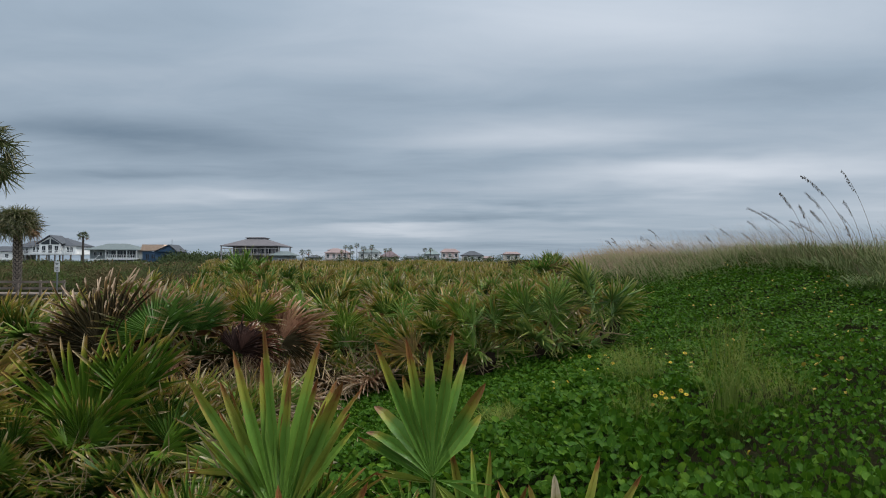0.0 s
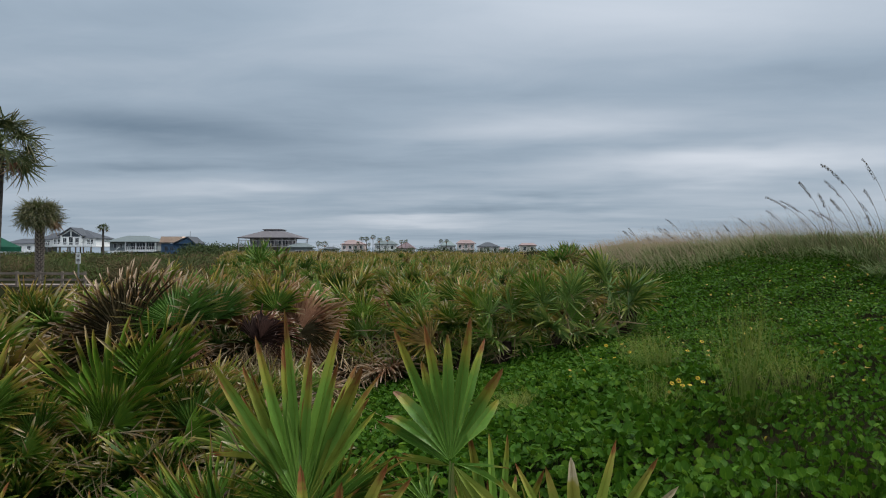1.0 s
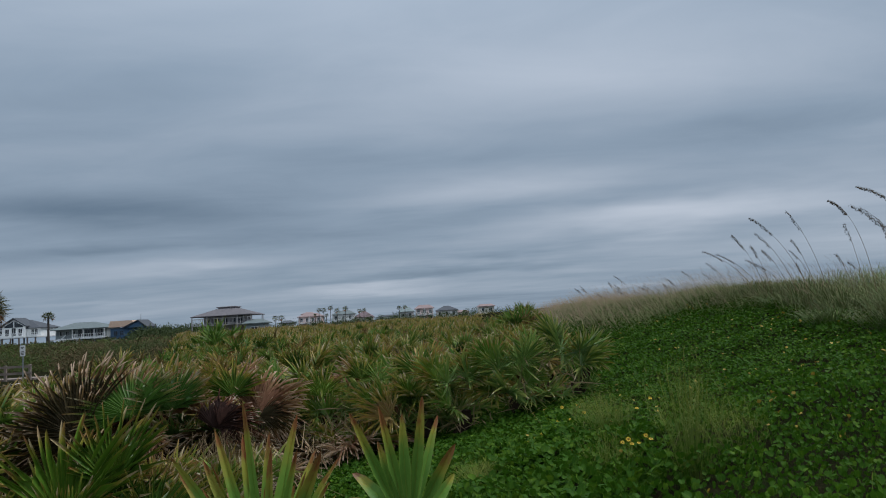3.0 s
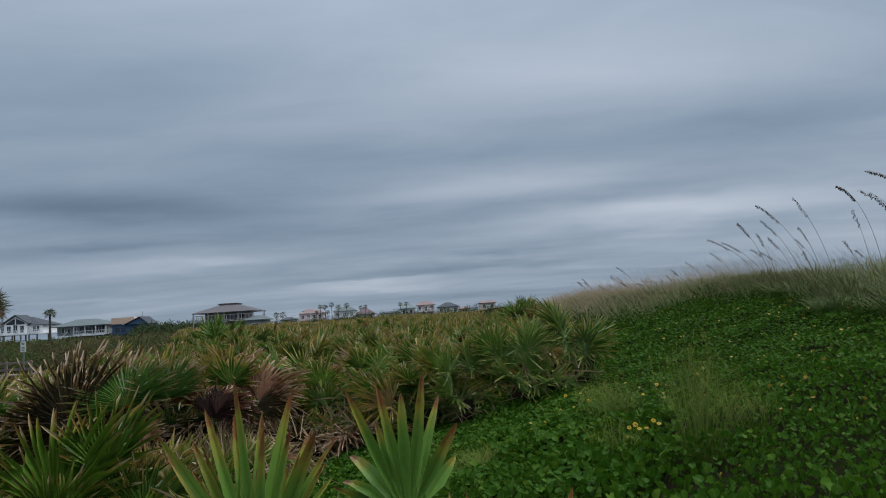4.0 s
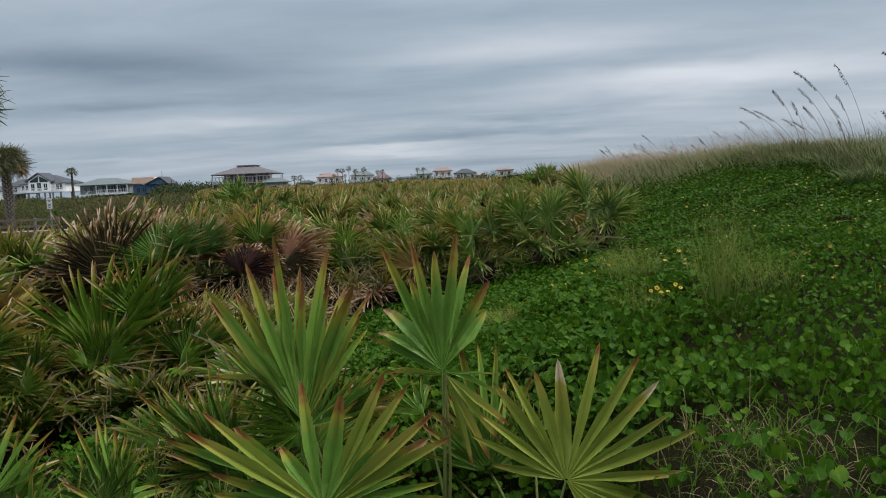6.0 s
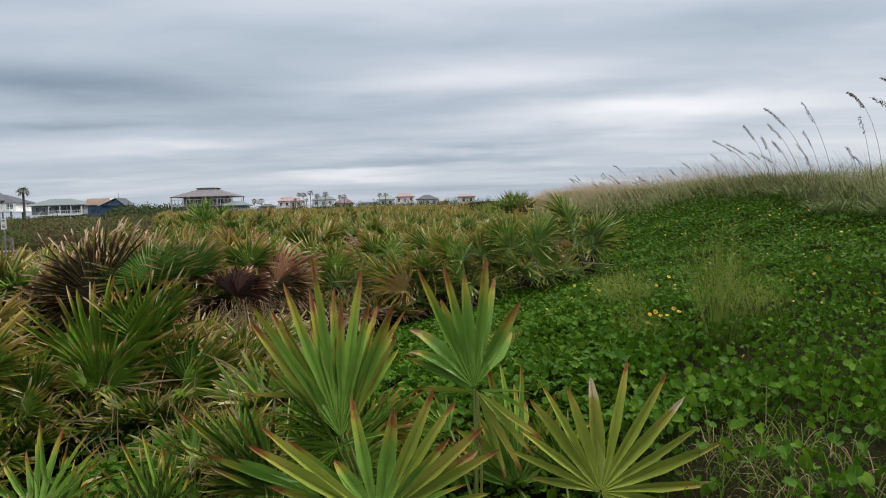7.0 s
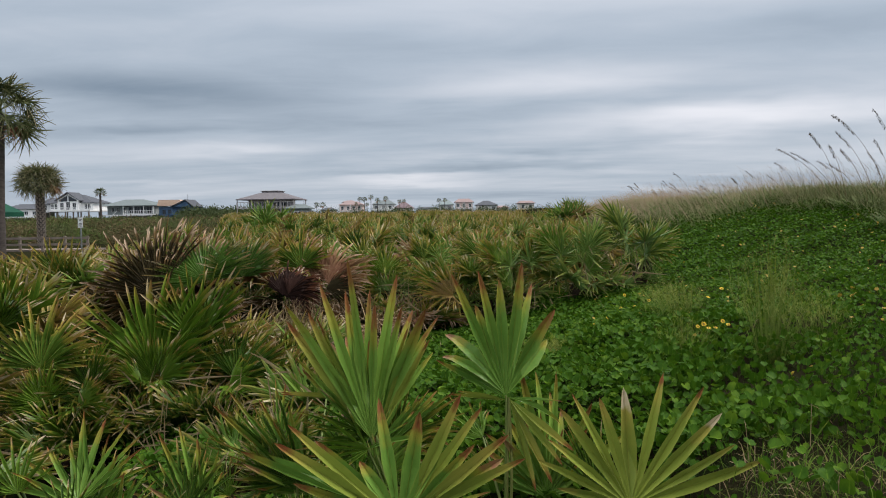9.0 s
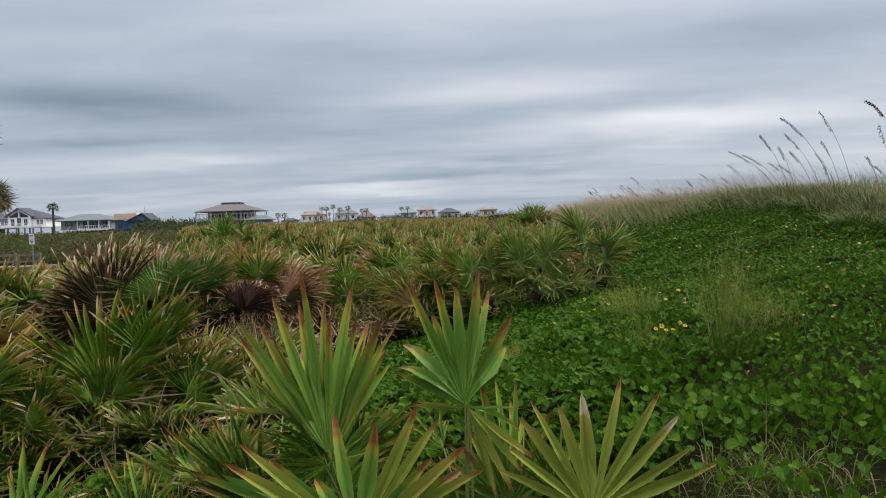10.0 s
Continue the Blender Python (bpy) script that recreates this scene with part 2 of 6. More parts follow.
M_straw = leaf_material("straw", (0.30, 0.22, 0.12), (0.15, 0.105, 0.06), (0.45, 0.36, 0.24), 0.8, (0.42, 0.33, 0.20), rough=0.8, spec=0.12)
M_oat = leaf_material("oat_head", (0.125, 0.095, 0.066), (0.075, 0.056, 0.038), (0.13, 0.10, 0.06), 0.9, (0.13, 0.10, 0.06), rough=0.85, spec=0.1)
M_shrub = leaf_material("shrub_leaf", (0.105, 0.122, 0.034), (0.040, 0.055, 0.018), (0.07, 0.09, 0.03), 1.3, (0.20, 0.15, 0.06), yellow_share=0.25, rough=0.65, spec=0.12, through_light=0.15)
M_shrub_dry = leaf_material("dry_shrub_leaf", (0.155, 0.120, 0.055), (0.070, 0.052, 0.026), (0.16, 0.11, 0.06), 1.3, (0.22, 0.15, 0.08), yellow_share=0.3, rough=0.7, spec=0.08, through_light=0.1)
M_shrub_green = leaf_material("green_shrub_leaf", (0.105, 0.155, 0.030), (0.045, 0.075, 0.016), (0.07, 0.09, 0.03), 1.3, (0.17, 0.17, 0.05), yellow_share=0.2, rough=0.6, spec=0.1, through_light=0.15)
M_tree = leaf_material("tree_leaf", (0.055, 0.075, 0.025), (0.024, 0.038, 0.014), (0.05, 0.07, 0.03), 1.3, (0.09, 0.10, 0.035), rough=0.65, spec=0.1, through_light=0.1)
M_palm = leaf_material("cabbage_palm_leaf", (0.115, 0.135, 0.042), (0.05, 0.070, 0.024), (0.26, 0.21, 0.12), 0.84, (0.19, 0.17, 0.07), rough=0.5)
M_petal = leaf_material("petal", (0.70, 0.50, 0.02), (0.62, 0.40, 0.02), (0.8, 0.6, 0.03), 1.3, (0.85, 0.68, 0.04), rough=0.6)
M_eye = material("flower_eye", 0.9)[0]
M_eye.node_tree.nodes["Principled BSDF"].inputs["Base Color"].default_value = rgb((0.16, 0.07, 0.02))


def plain(name, c1, c2, scale=3.0, rough=0.75, stretch=None, relief=0.2, metallic=0.0, spec=0.3):
    m, n, l, b = material(name, rough, spec)
    big, small = tex(n, l, scale, 4.0, stretch), tex(n, l, scale * 9, 3.0, stretch)
    info = n.new("ShaderNodeObjectInfo")
    col = mixed(n, l, step(n, l, big, 0.3, 0.72), c1, c2)
    col = mixed(n, l, step(n, l, small, 0.35, 0.8, 0.0, 0.4), col, c2)
    col = mixed(n, l, value(n, l, "MULTIPLY", info.outputs["Random"], 0.25), col, c2)
    l.new(col, b.inputs["Base Color"])
    b.inputs["Metallic"].default_value = metallic
    bump(n, l, b, small, relief, 0.01)
    return m


M_white = plain("white_siding", (0.86, 0.86, 0.84), (0.74, 0.75, 0.74), 0.8, 0.6)
M_trim = plain("white_trim", (0.82, 0.82, 0.80), (0.66, 0.67, 0.66), 2.0, 0.5)
M_greysiding = plain("grey_siding", (0.42, 0.46, 0.46), (0.30, 0.34, 0.34), 0.8, 0.6)
M_bluesiding = plain("blue_siding", (0.075, 0.14, 0.23), (0.05, 0.10, 0.17), 0.8, 0.6)
M_pink = plain("pink_stucco", (0.74, 0.59, 0.55), (0.64, 0.50, 0.46), 0.7, 0.85)
M_cream = plain("cream_stucco", (0.82, 0.77, 0.68), (0.70, 0.64, 0.55), 0.7, 0.85)
M_brownwall = plain("brown_board", (0.42, 0.39, 0.40), (0.30, 0.28, 0.29), 0.9, 0.8)
M_roofgrey = plain("grey_shingle", (0.11, 0.12, 0.13), (0.075, 0.08, 0.09), 1.5, 0.9, (1, 1, 6), spec=0.1)
M_rooflight = plain("pale_metal_roof", (0.17, 0.20, 0.195), (0.12, 0.145, 0.145), 1.5, 0.7, (6, 1, 1), spec=0.1)
M_rooforange = plain("orange_roof", (0.80, 0.58, 0.43), (0.72, 0.49, 0.35), 1.2, 0.8)
M_roofred = plain("red_tile_roof", (0.29, 0.215, 0.200), (0.22, 0.165, 0.155), 1.2, 0.85)
M_roofmauve = plain("mauve_shingle", (0.20, 0.145, 0.15), (0.15, 0.11, 0.115), 1.2, 0.85)
M_roofsage = plain("sage_metal_roof", (0.20, 0.245, 0.24), (0.15, 0.19, 0.185), 1.2, 0.7)
M_roofgreen = plain("green_metal_roof", (0.015, 0.085, 0.05), (0.008, 0.05, 0.03), 1.0, 0.7, (6, 1, 1), spec=0.08)
M_hut = plain("tan_block", (0.34, 0.26, 0.21), (0.26, 0.20, 0.16), 1.5, 0.9)
M_rooftaupe = plain("taupe_shingle", (0.175, 0.163, 0.168), (0.125, 0.117, 0.122), 1.5, 0.9, (1, 1, 6), spec=0.1)
M_post = plain("weathered_wood", (0.26, 0.21, 0.17), (0.15, 0.12, 0.10), 3.0, 0.85, (1, 1, 0.15))
M_palewood = plain("silvered_wood", (0.46, 0.44, 0.43), (0.34, 0.32, 0.31), 3.0, 0.85, (1, 1, 0.15))
M_metal = plain("galvanised_steel", (0.42, 0.43, 0.43), (0.30, 0.31, 0.31), 6.0, 0.4, None, 0.1, 0.8)
M_sign = plain("sign_face", (0.78, 0.78, 0.76), (0.70, 0.70, 0.68), 3.0, 0.4)
M_ink = plain("sign_lettering", (0.04, 0.04, 0.045), (0.06, 0.06, 0.06), 3.0, 0.5)
M_bark = plain("palm_trunk", (0.12, 0.10, 0.085), (0.05, 0.042, 0.037), 5.0, 0.9, (1, 1, 3), 0.6)
M_boot = plain("palm_boot", (0.42, 0.37, 0.31), (0.22, 0.18, 0.15), 5.0, 0.9, None, 0.5)
M_stump = plain("palmetto_trunk", (0.05, 0.035, 0.025), (0.025, 0.018, 0.013), 8.0, 1.0, None, 0.7, spec=0.05)
M_glass, _n, _l, _b = material("window_glass", 0.06, 0.6)
_b.inputs["Base Color"].default_value = (0.02, 0.025, 0.03, 1)

# ground: sand and leaf litter, near-black brown and green by noise, paler specks
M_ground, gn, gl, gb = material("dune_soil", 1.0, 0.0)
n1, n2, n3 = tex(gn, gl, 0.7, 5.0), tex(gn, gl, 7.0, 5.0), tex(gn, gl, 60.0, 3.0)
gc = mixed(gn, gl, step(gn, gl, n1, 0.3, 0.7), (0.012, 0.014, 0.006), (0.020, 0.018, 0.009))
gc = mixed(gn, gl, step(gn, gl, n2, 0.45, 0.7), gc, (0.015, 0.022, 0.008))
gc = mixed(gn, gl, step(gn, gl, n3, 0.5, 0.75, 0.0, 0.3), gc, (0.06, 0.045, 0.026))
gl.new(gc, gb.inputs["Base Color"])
bump(gn, gl, gb, n3, 0.6, 0.02)
M_path = plain("pale_sand", (0.50, 0.46, 0.40), (0.40, 0.36, 0.31), 2.0, 0.95)


# ---- building helpers ----
class Soup:
    """Vertices, faces, the attribute "along" and material slots of one mesh in the making."""

    def __init__(self):
        self.v, self.f, self.a, self.m, self.b, self.c = [], [], [], [], [], []
        self.rnd = random.Random(77)

    def add(self, verts, faces, along=None, slot=0, blade=None, across=None):
        k = len(self.v)
        self.c += list(across) if across is not None else [0.5] * len(verts)
        self.b += list(blade) if blade is not None else [self.rnd.random()] * len(verts)
        self.v += [tuple(p) for p in verts]
        self.a += list(along) if along is not None else [0.3] * len(verts)
        self.f += [tuple(i + k for i in f) for f in faces]
        self.m += [slot] * len(faces)

    def mesh(self, name, *mats, smooth=False):
        me = bpy.data.meshes.new(name)
        me.from_pydata(self.v, [], self.f)
        at = me.attributes.new("along", "FLOAT", "POINT")
        at.data.foreach_set("value", np.array(self.a, dtype=np.float32))
        at = me.attributes.new("blade", "FLOAT", "POINT")
        at.data.foreach_set("value", np.array(self.b, dtype=np.float32))
        at = me.attributes.new("across", "FLOAT", "POINT")
        at.data.foreach_set("value", np.array(self.c, dtype=np.float32))
        me.polygons.foreach_set("material_index", np.array(self.m, dtype=np.int32))
        if smooth:
            me.polygons.foreach_set("use_smooth", np.ones(len(self.f), dtype=bool))
        for mt in mats:
            me.materials.append(mt)
        me.update()
        return me


def child(name, me, parent, label="", m=None):
    ob = new(name, me)
    ob.parent = parent
    if m is not None:
        ob.matrix_basis = m
    if label:
        tagged(ob, label)
    return ob


def part(name, bm, mat, parent, label=""):
    me = bpy.data.meshes.new(name)
    bm.to_mesh(me)
    bm.free()
    me.materials.append(mat)
    return child(name, me, parent, label)


def box(bm, x0, x1, y0, y1, z0, z1):
    m = Matrix.Translation(((x0 + x1) / 2, (y0 + y1) / 2, (z0 + z1) / 2)) @ Matrix.Diagonal((x1 - x0, y1 - y0, z1 - z0, 1))
    bmesh.ops.create_cube(bm, size=1, matrix=m)
    return bm


def beam(bm, a, b, w):
    a, b = Vector(a), Vector(b)
    d = b - a
    m = Matrix.Translation((a + b) / 2) @ d.to_track_quat("Z", "Y").to_matrix().to_4x4() @ Matrix.Diagonal((w, w, d.length, 1))
    bmesh.ops.create_cube(bm, size=1, matrix=m)
    return bm


def prism(bm, pts, y0, y1):
    """A solid from an outline in x, z, running from y0 to y1."""
    a = [bm.verts.new((x, y0, z)) for x, z in pts]
    b = [bm.verts.new((x, y1, z)) for x, z in pts]
    n = len(pts)
    bm.faces.new(a)
    bm.faces.new(b[::-1])
    for i in range(n):
        bm.faces.new((a[i], b[i], b[(i + 1) % n], a[(i + 1) % n]))
    bmesh.ops.recalc_face_normals(bm, faces=bm.faces)
    return bm


def hip(bm, x0, x1, y0, y1, z0, z1, rx0, rx1, ry0, ry1, thick=0.15):
    """A hipped roof with an eave edge; the ridge or the upper rim spans rx0..rx1, ry0..ry1."""
    lo = [bm.verts.new(p) for p in ((x0, y0, z0 - thick), (x1, y0, z0 - thick), (x1, y1, z0 - thick), (x0, y1, z0 - thick))]
    md = [bm.verts.new(p) for p in ((x0, y0, z0), (x1, y0, z0), (x1, y1, z0), (x0, y1, z0))]
    hi = [bm.verts.new(p) for p in ((rx0, ry0, z1), (rx1, ry0, z1), (rx1, ry1, z1), (rx0, ry1, z1))]
    bm.faces.new(lo[::-1])
    bm.faces.new(hi)
    for i in range(4):
        j = (i + 1) % 4
        bm.faces.new((lo[i], lo[j], md[j], md[i]))
        bm.faces.new((md[i], md[j], hi[j], hi[i]))
    return bm


def axes(ax, face, at):
    """A pose at a place whose z runs along ax and whose y looks towards face."""
    z = Vector(ax).normalized()
    y = Vector(face)
    y = (y - z * y.dot(z)).normalized()
    x = y.cross(z)
    return Matrix(((x.x, y.x, z.x, at[0]), (x.y, y.y, z.y, at[1]), (x.z, y.z, z.z, at[2]), (0, 0, 0, 1)))


def smooth(x, lo, hi):
    t = min(1.0, max(0.0, (x - lo) / (hi - lo)))
    return t * t * (3 - 2 * t)


# ---- ground ----
CREST = 3.85


def ground_z(x, y):
    """The side of the dune rises to a crest that runs ahead; to its other side lies a flat hollow."""
    wob = 0.25 * math.sin(y * 0.33 + 0.6) + 0.15 * math.sin(y * 0.81)
    lim = min(x, CREST + wob + 0.12 * max(0.0, x - CREST))
    z = 0.72 + 0.2 * lim + 0.36 * smooth(lim, 1.7, 3.7) * smooth(y, 4.5, 8.5)
    lowland = 0.12 - 0.32 * smooth(-x, 6, 16)
    z = max(z, lowland) if z > lowland + 0.15 else lowland + max(0.0, z - lowland + 0.15) ** 2 / 0.6
    z += 0.05 * noise.noise((x * 0.7, y * 0.7, 0.3)) * smooth(y, 1, 4) + 0.02 * noise.noise((x * 2.1, y * 2.1, 4.0))
    side = smooth(x, 0.2, 0.8)                                # trodden path where one stands
    z -= 0.55 * (1 - smooth(y, 1.2 - 0.8 * side, 2.8 - 1.3 * side))
    z -= 1.6 * smooth(x, 7, 28)                               # falls to the beach
    far = smooth(math.hypot(x, y), 45, 110)
    return z * (1 - far)


def axis_steps(near, fine, edge):
    out_steps, s, step_size = [0.0], 0.0, fine
    while s < edge:
        if s > near:
            step_size *= 1.22
        s += step_size
        out_steps.append(s)
    return [-q for q in out_steps[:0:-1]] + out_steps


gx, gy = axis_steps(9, 0.22, 2500), axis_steps(18, 0.22, 2500)
so = Soup()
so.v = [(x, y, ground_z(x, y)) for y in gy for x in gx]
so.a = so.b = so.c = [0.0] * len(so.v)
w = len(gx)
so.f = [(j * w + i, j * w + i + 1, (j + 1) * w + i + 1, (j + 1) * w + i) for j in range(len(gy) - 1) for i in range(w - 1)]
so.m = [0] * len(so.f)
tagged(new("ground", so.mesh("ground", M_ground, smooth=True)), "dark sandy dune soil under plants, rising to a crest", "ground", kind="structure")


# ---- fan leaves ----
def fan(seed, n, spread, radius, fuse=0.42, cup=0.25, fold=0.35, sag=0.12, ragged=0.1, lobes=1.0, spray=0.06, low=False, bias=1.0, second=0.0, blunt=False, arch=0.0):
    """A fan leaf: hub at the origin, its middle blade along z, its upper face towards y, and its stalk going down."""
    rnd = random.Random(seed)
    s = Soup()
    fan_into(s, rnd, n, spread, radius, fuse, cup, fold, sag, ragged, lobes, low, 0, Matrix(), spray, bias, blunt, arch)
    if second:                                      # blades of the other side of the folded leaf, behind the first
        m = Matrix.Rotation(rnd.uniform(0.10, 0.22), 4, "X") @ Matrix.Rotation(rnd.uniform(-0.15, 0.15), 4, "Y")
        fan_into(s, rnd, int(n * second), spread * 0.85, radius * 0.95, fuse, cup * 1.4, fold, sag * 1.6, ragged * 1.5, lobes * second * 1.05, low, 0, m, spray * 1.3, bias, blunt, arch * 1.2)
    return s


def fan_into(s, rnd, n, spread, radius, fuse, cup, fold, sag, ragged, lobes, low, slot, m, spray=0.06, bias=1.0, blunt=False, arch=0.0):
    """The pleated, joined middle of a fan leaf and its free, tapering blades, as one sheet."""
    half = math.radians(spread) / 2
    even = 2 * half / n
    cuts = []                                       # with a bias above 1 the blades crowd towards the middle
    for i in range(n + 1):
        u_ = -1 + 2 * i / n
        cuts.append(math.copysign(abs(u_) ** bias, u_) * half + (rnd.uniform(-0.22, 0.22) * even if 0 < i < n else 0))
    inner = (0.06, 1.0) if low else (0.06, 0.5, 1.0)
    outer = () if low else ((1.35, 0.98), (1.72, 0.90), (1.94, 0.62)) if blunt else ((1.35, 0.98), (1.72, 0.68), (1.92, 0.34))

    def reach(a):
        return radius * (1.0 - 0.30 * abs(a / half) ** 1.8)

    def lay(a, r, up_):
        return (math.sin(a) * r, cup * r * abs(math.sin(a)) ** 1.5 + up_ - arch * r * r / radius, math.cos(a) * r - 0.35 * arch * r * r * r / (radius * radius))

    verts, along, tone_, faces, acr = [], [], [], [], []
    for i in range(n + 1):                          # the edges between blades
        a, gap = cuts[i], even
        rf = fuse * reach(a) * rnd.uniform(0.82, 1.2)
        for q in inner:
            verts.append(lay(a, rf * q, min(fold, 1.0) * rf * q * gap * 0.45))
            along.append(fuse * q)
            tone_.append(0.4)
            acr.append(1.0)
    c = len(inner)
    for i in range(n):
        gap = max(abs(cuts[i + 1] - cuts[i]), even * 0.85)
        a = (cuts[i] + cuts[i + 1]) / 2 + rnd.uniform(-0.22, 0.22) * gap
        length = reach(a) * rnd.uniform(1 - ragged, 1 + ragged * 0.5)
        if rnd.random() < ragged * 0.35:
            length *= rnd.uniform(0.6, 0.85)
        rf = fuse * reach(a)
        wf = rf * math.tan(gap / 2) * 1.05 * lobes
        bend = sag * rnd.uniform(0.1, 1.8)
        if rnd.random() < 0.10:                      # a snapped, hanging blade
            bend = rnd.uniform(0.25, 0.5)
        side = rnd.uniform(-0.5, 0.5) * sag
        turn = rnd.uniform(-0.9, 0.9)
        off = (rnd.uniform(0.2, 1) * (1 if i % 2 else -1) + rnd.uniform(-0.4, 0.4)) * spray * radius
        shade = rnd.random()
        k0 = len(verts)
        for q in inner:
            verts.append(lay(a, rf * q, -min(fold, 1.0) * rf * q * gap * 0.45))
            along.append(fuse * q)
            tone_.append(shade)
            acr.append(0.0)
        L, R, M = [i * c + j for j in range(c)], [(i + 1) * c + j for j in range(c)], [k0 + j for j in range(c)]
        for q, wd in outer + ((2.0, 0.0),):
            r = rf + (length - rf) * (q - 1)
            o = r / length
            x, y, z = lay(a, r, off * (r - rf) / (length - rf) - bend * radius * o ** 2.4)
            x += side * radius * o ** 2.5
            z -= 0.3 * abs(bend) * radius * o ** 3
            hw = wf * wd
            cx, cz = math.cos(a) * hw, -math.sin(a) * hw
            k1 = len(verts)
            if wd:
                f_ = fold * hw
                verts += [(x - cx, y + f_ + turn * o * hw, z - cz), (x, y - f_, z), (x + cx, y + f_ - turn * o * hw, z + cz)]
                along += [o] * 3
                tone_ += [shade] * 3
                acr += [1.0, 0.0, 1.0]
                L.append(k1)
                M.append(k1 + 1)
                R.append(k1 + 2)
            else:
                verts.append((x, y, z))
                along.append(1.0)
                tone_.append(shade)
                acr.append(0.5)
        for j in range(len(M) - 1):
            faces += [(L[j], M[j], M[j + 1], L[j + 1]), (M[j], R[j], R[j + 1], M[j + 1])]
        e = len(verts) - 1
        faces += [(L[-1], M[-1], e), (M[-1], R[-1], e)]
    s.add([m @ Vector(p_) for p_ in verts], faces, along, slot, tone_, acr)


def stalk_into(s, a, b, wd, slot, tip=0.75):
    a, b = Vector(a), Vector(b)
    d = (b - a).normalized()
    x = d.orthogonal().normalized()
    y = d.cross(x)
    vs = []
    for p, k in ((a, tip), (b, 1.2)):
        vs += [p + (x * math.cos(t) + y * math.sin(t)) * wd * k for t in (0.3, 2.4, 4.5)]
    s.add(vs, [(0, 1, 4, 3), (1, 2, 5, 4), (2, 0, 3, 5), (0, 2, 1), (3, 4, 5)], [0.3] * 6, slot)


def tube_into(s, pts, wd, slot=0, end=0.6):
    """One bent stalk through the given places."""
    vs, n = [], len(pts)
    for i, q in enumerate(pts):
        d = (pts[min(n - 1, i + 1)] - pts[max(0, i - 1)]).normalized()
        x = d.orthogonal().normalized() if i == 0 else (x - d * x.dot(d)).normalized()
        y = d.cross(x)
        k = wd * (1 - (1 - end) * i / (n - 1))
        vs += [q + (x * math.cos(t) + y * math.sin(t)) * k for t in (0.3, 2.4, 4.5)]
    fs = [(3 * i + j, 3 * i + (j + 1) % 3, 3 * i + 3 + (j + 1) % 3, 3 * i + 3 + j) for i in range(n - 1) for j in range(3)]
    s.add(vs, fs, [0.3] * len(vs), slot)


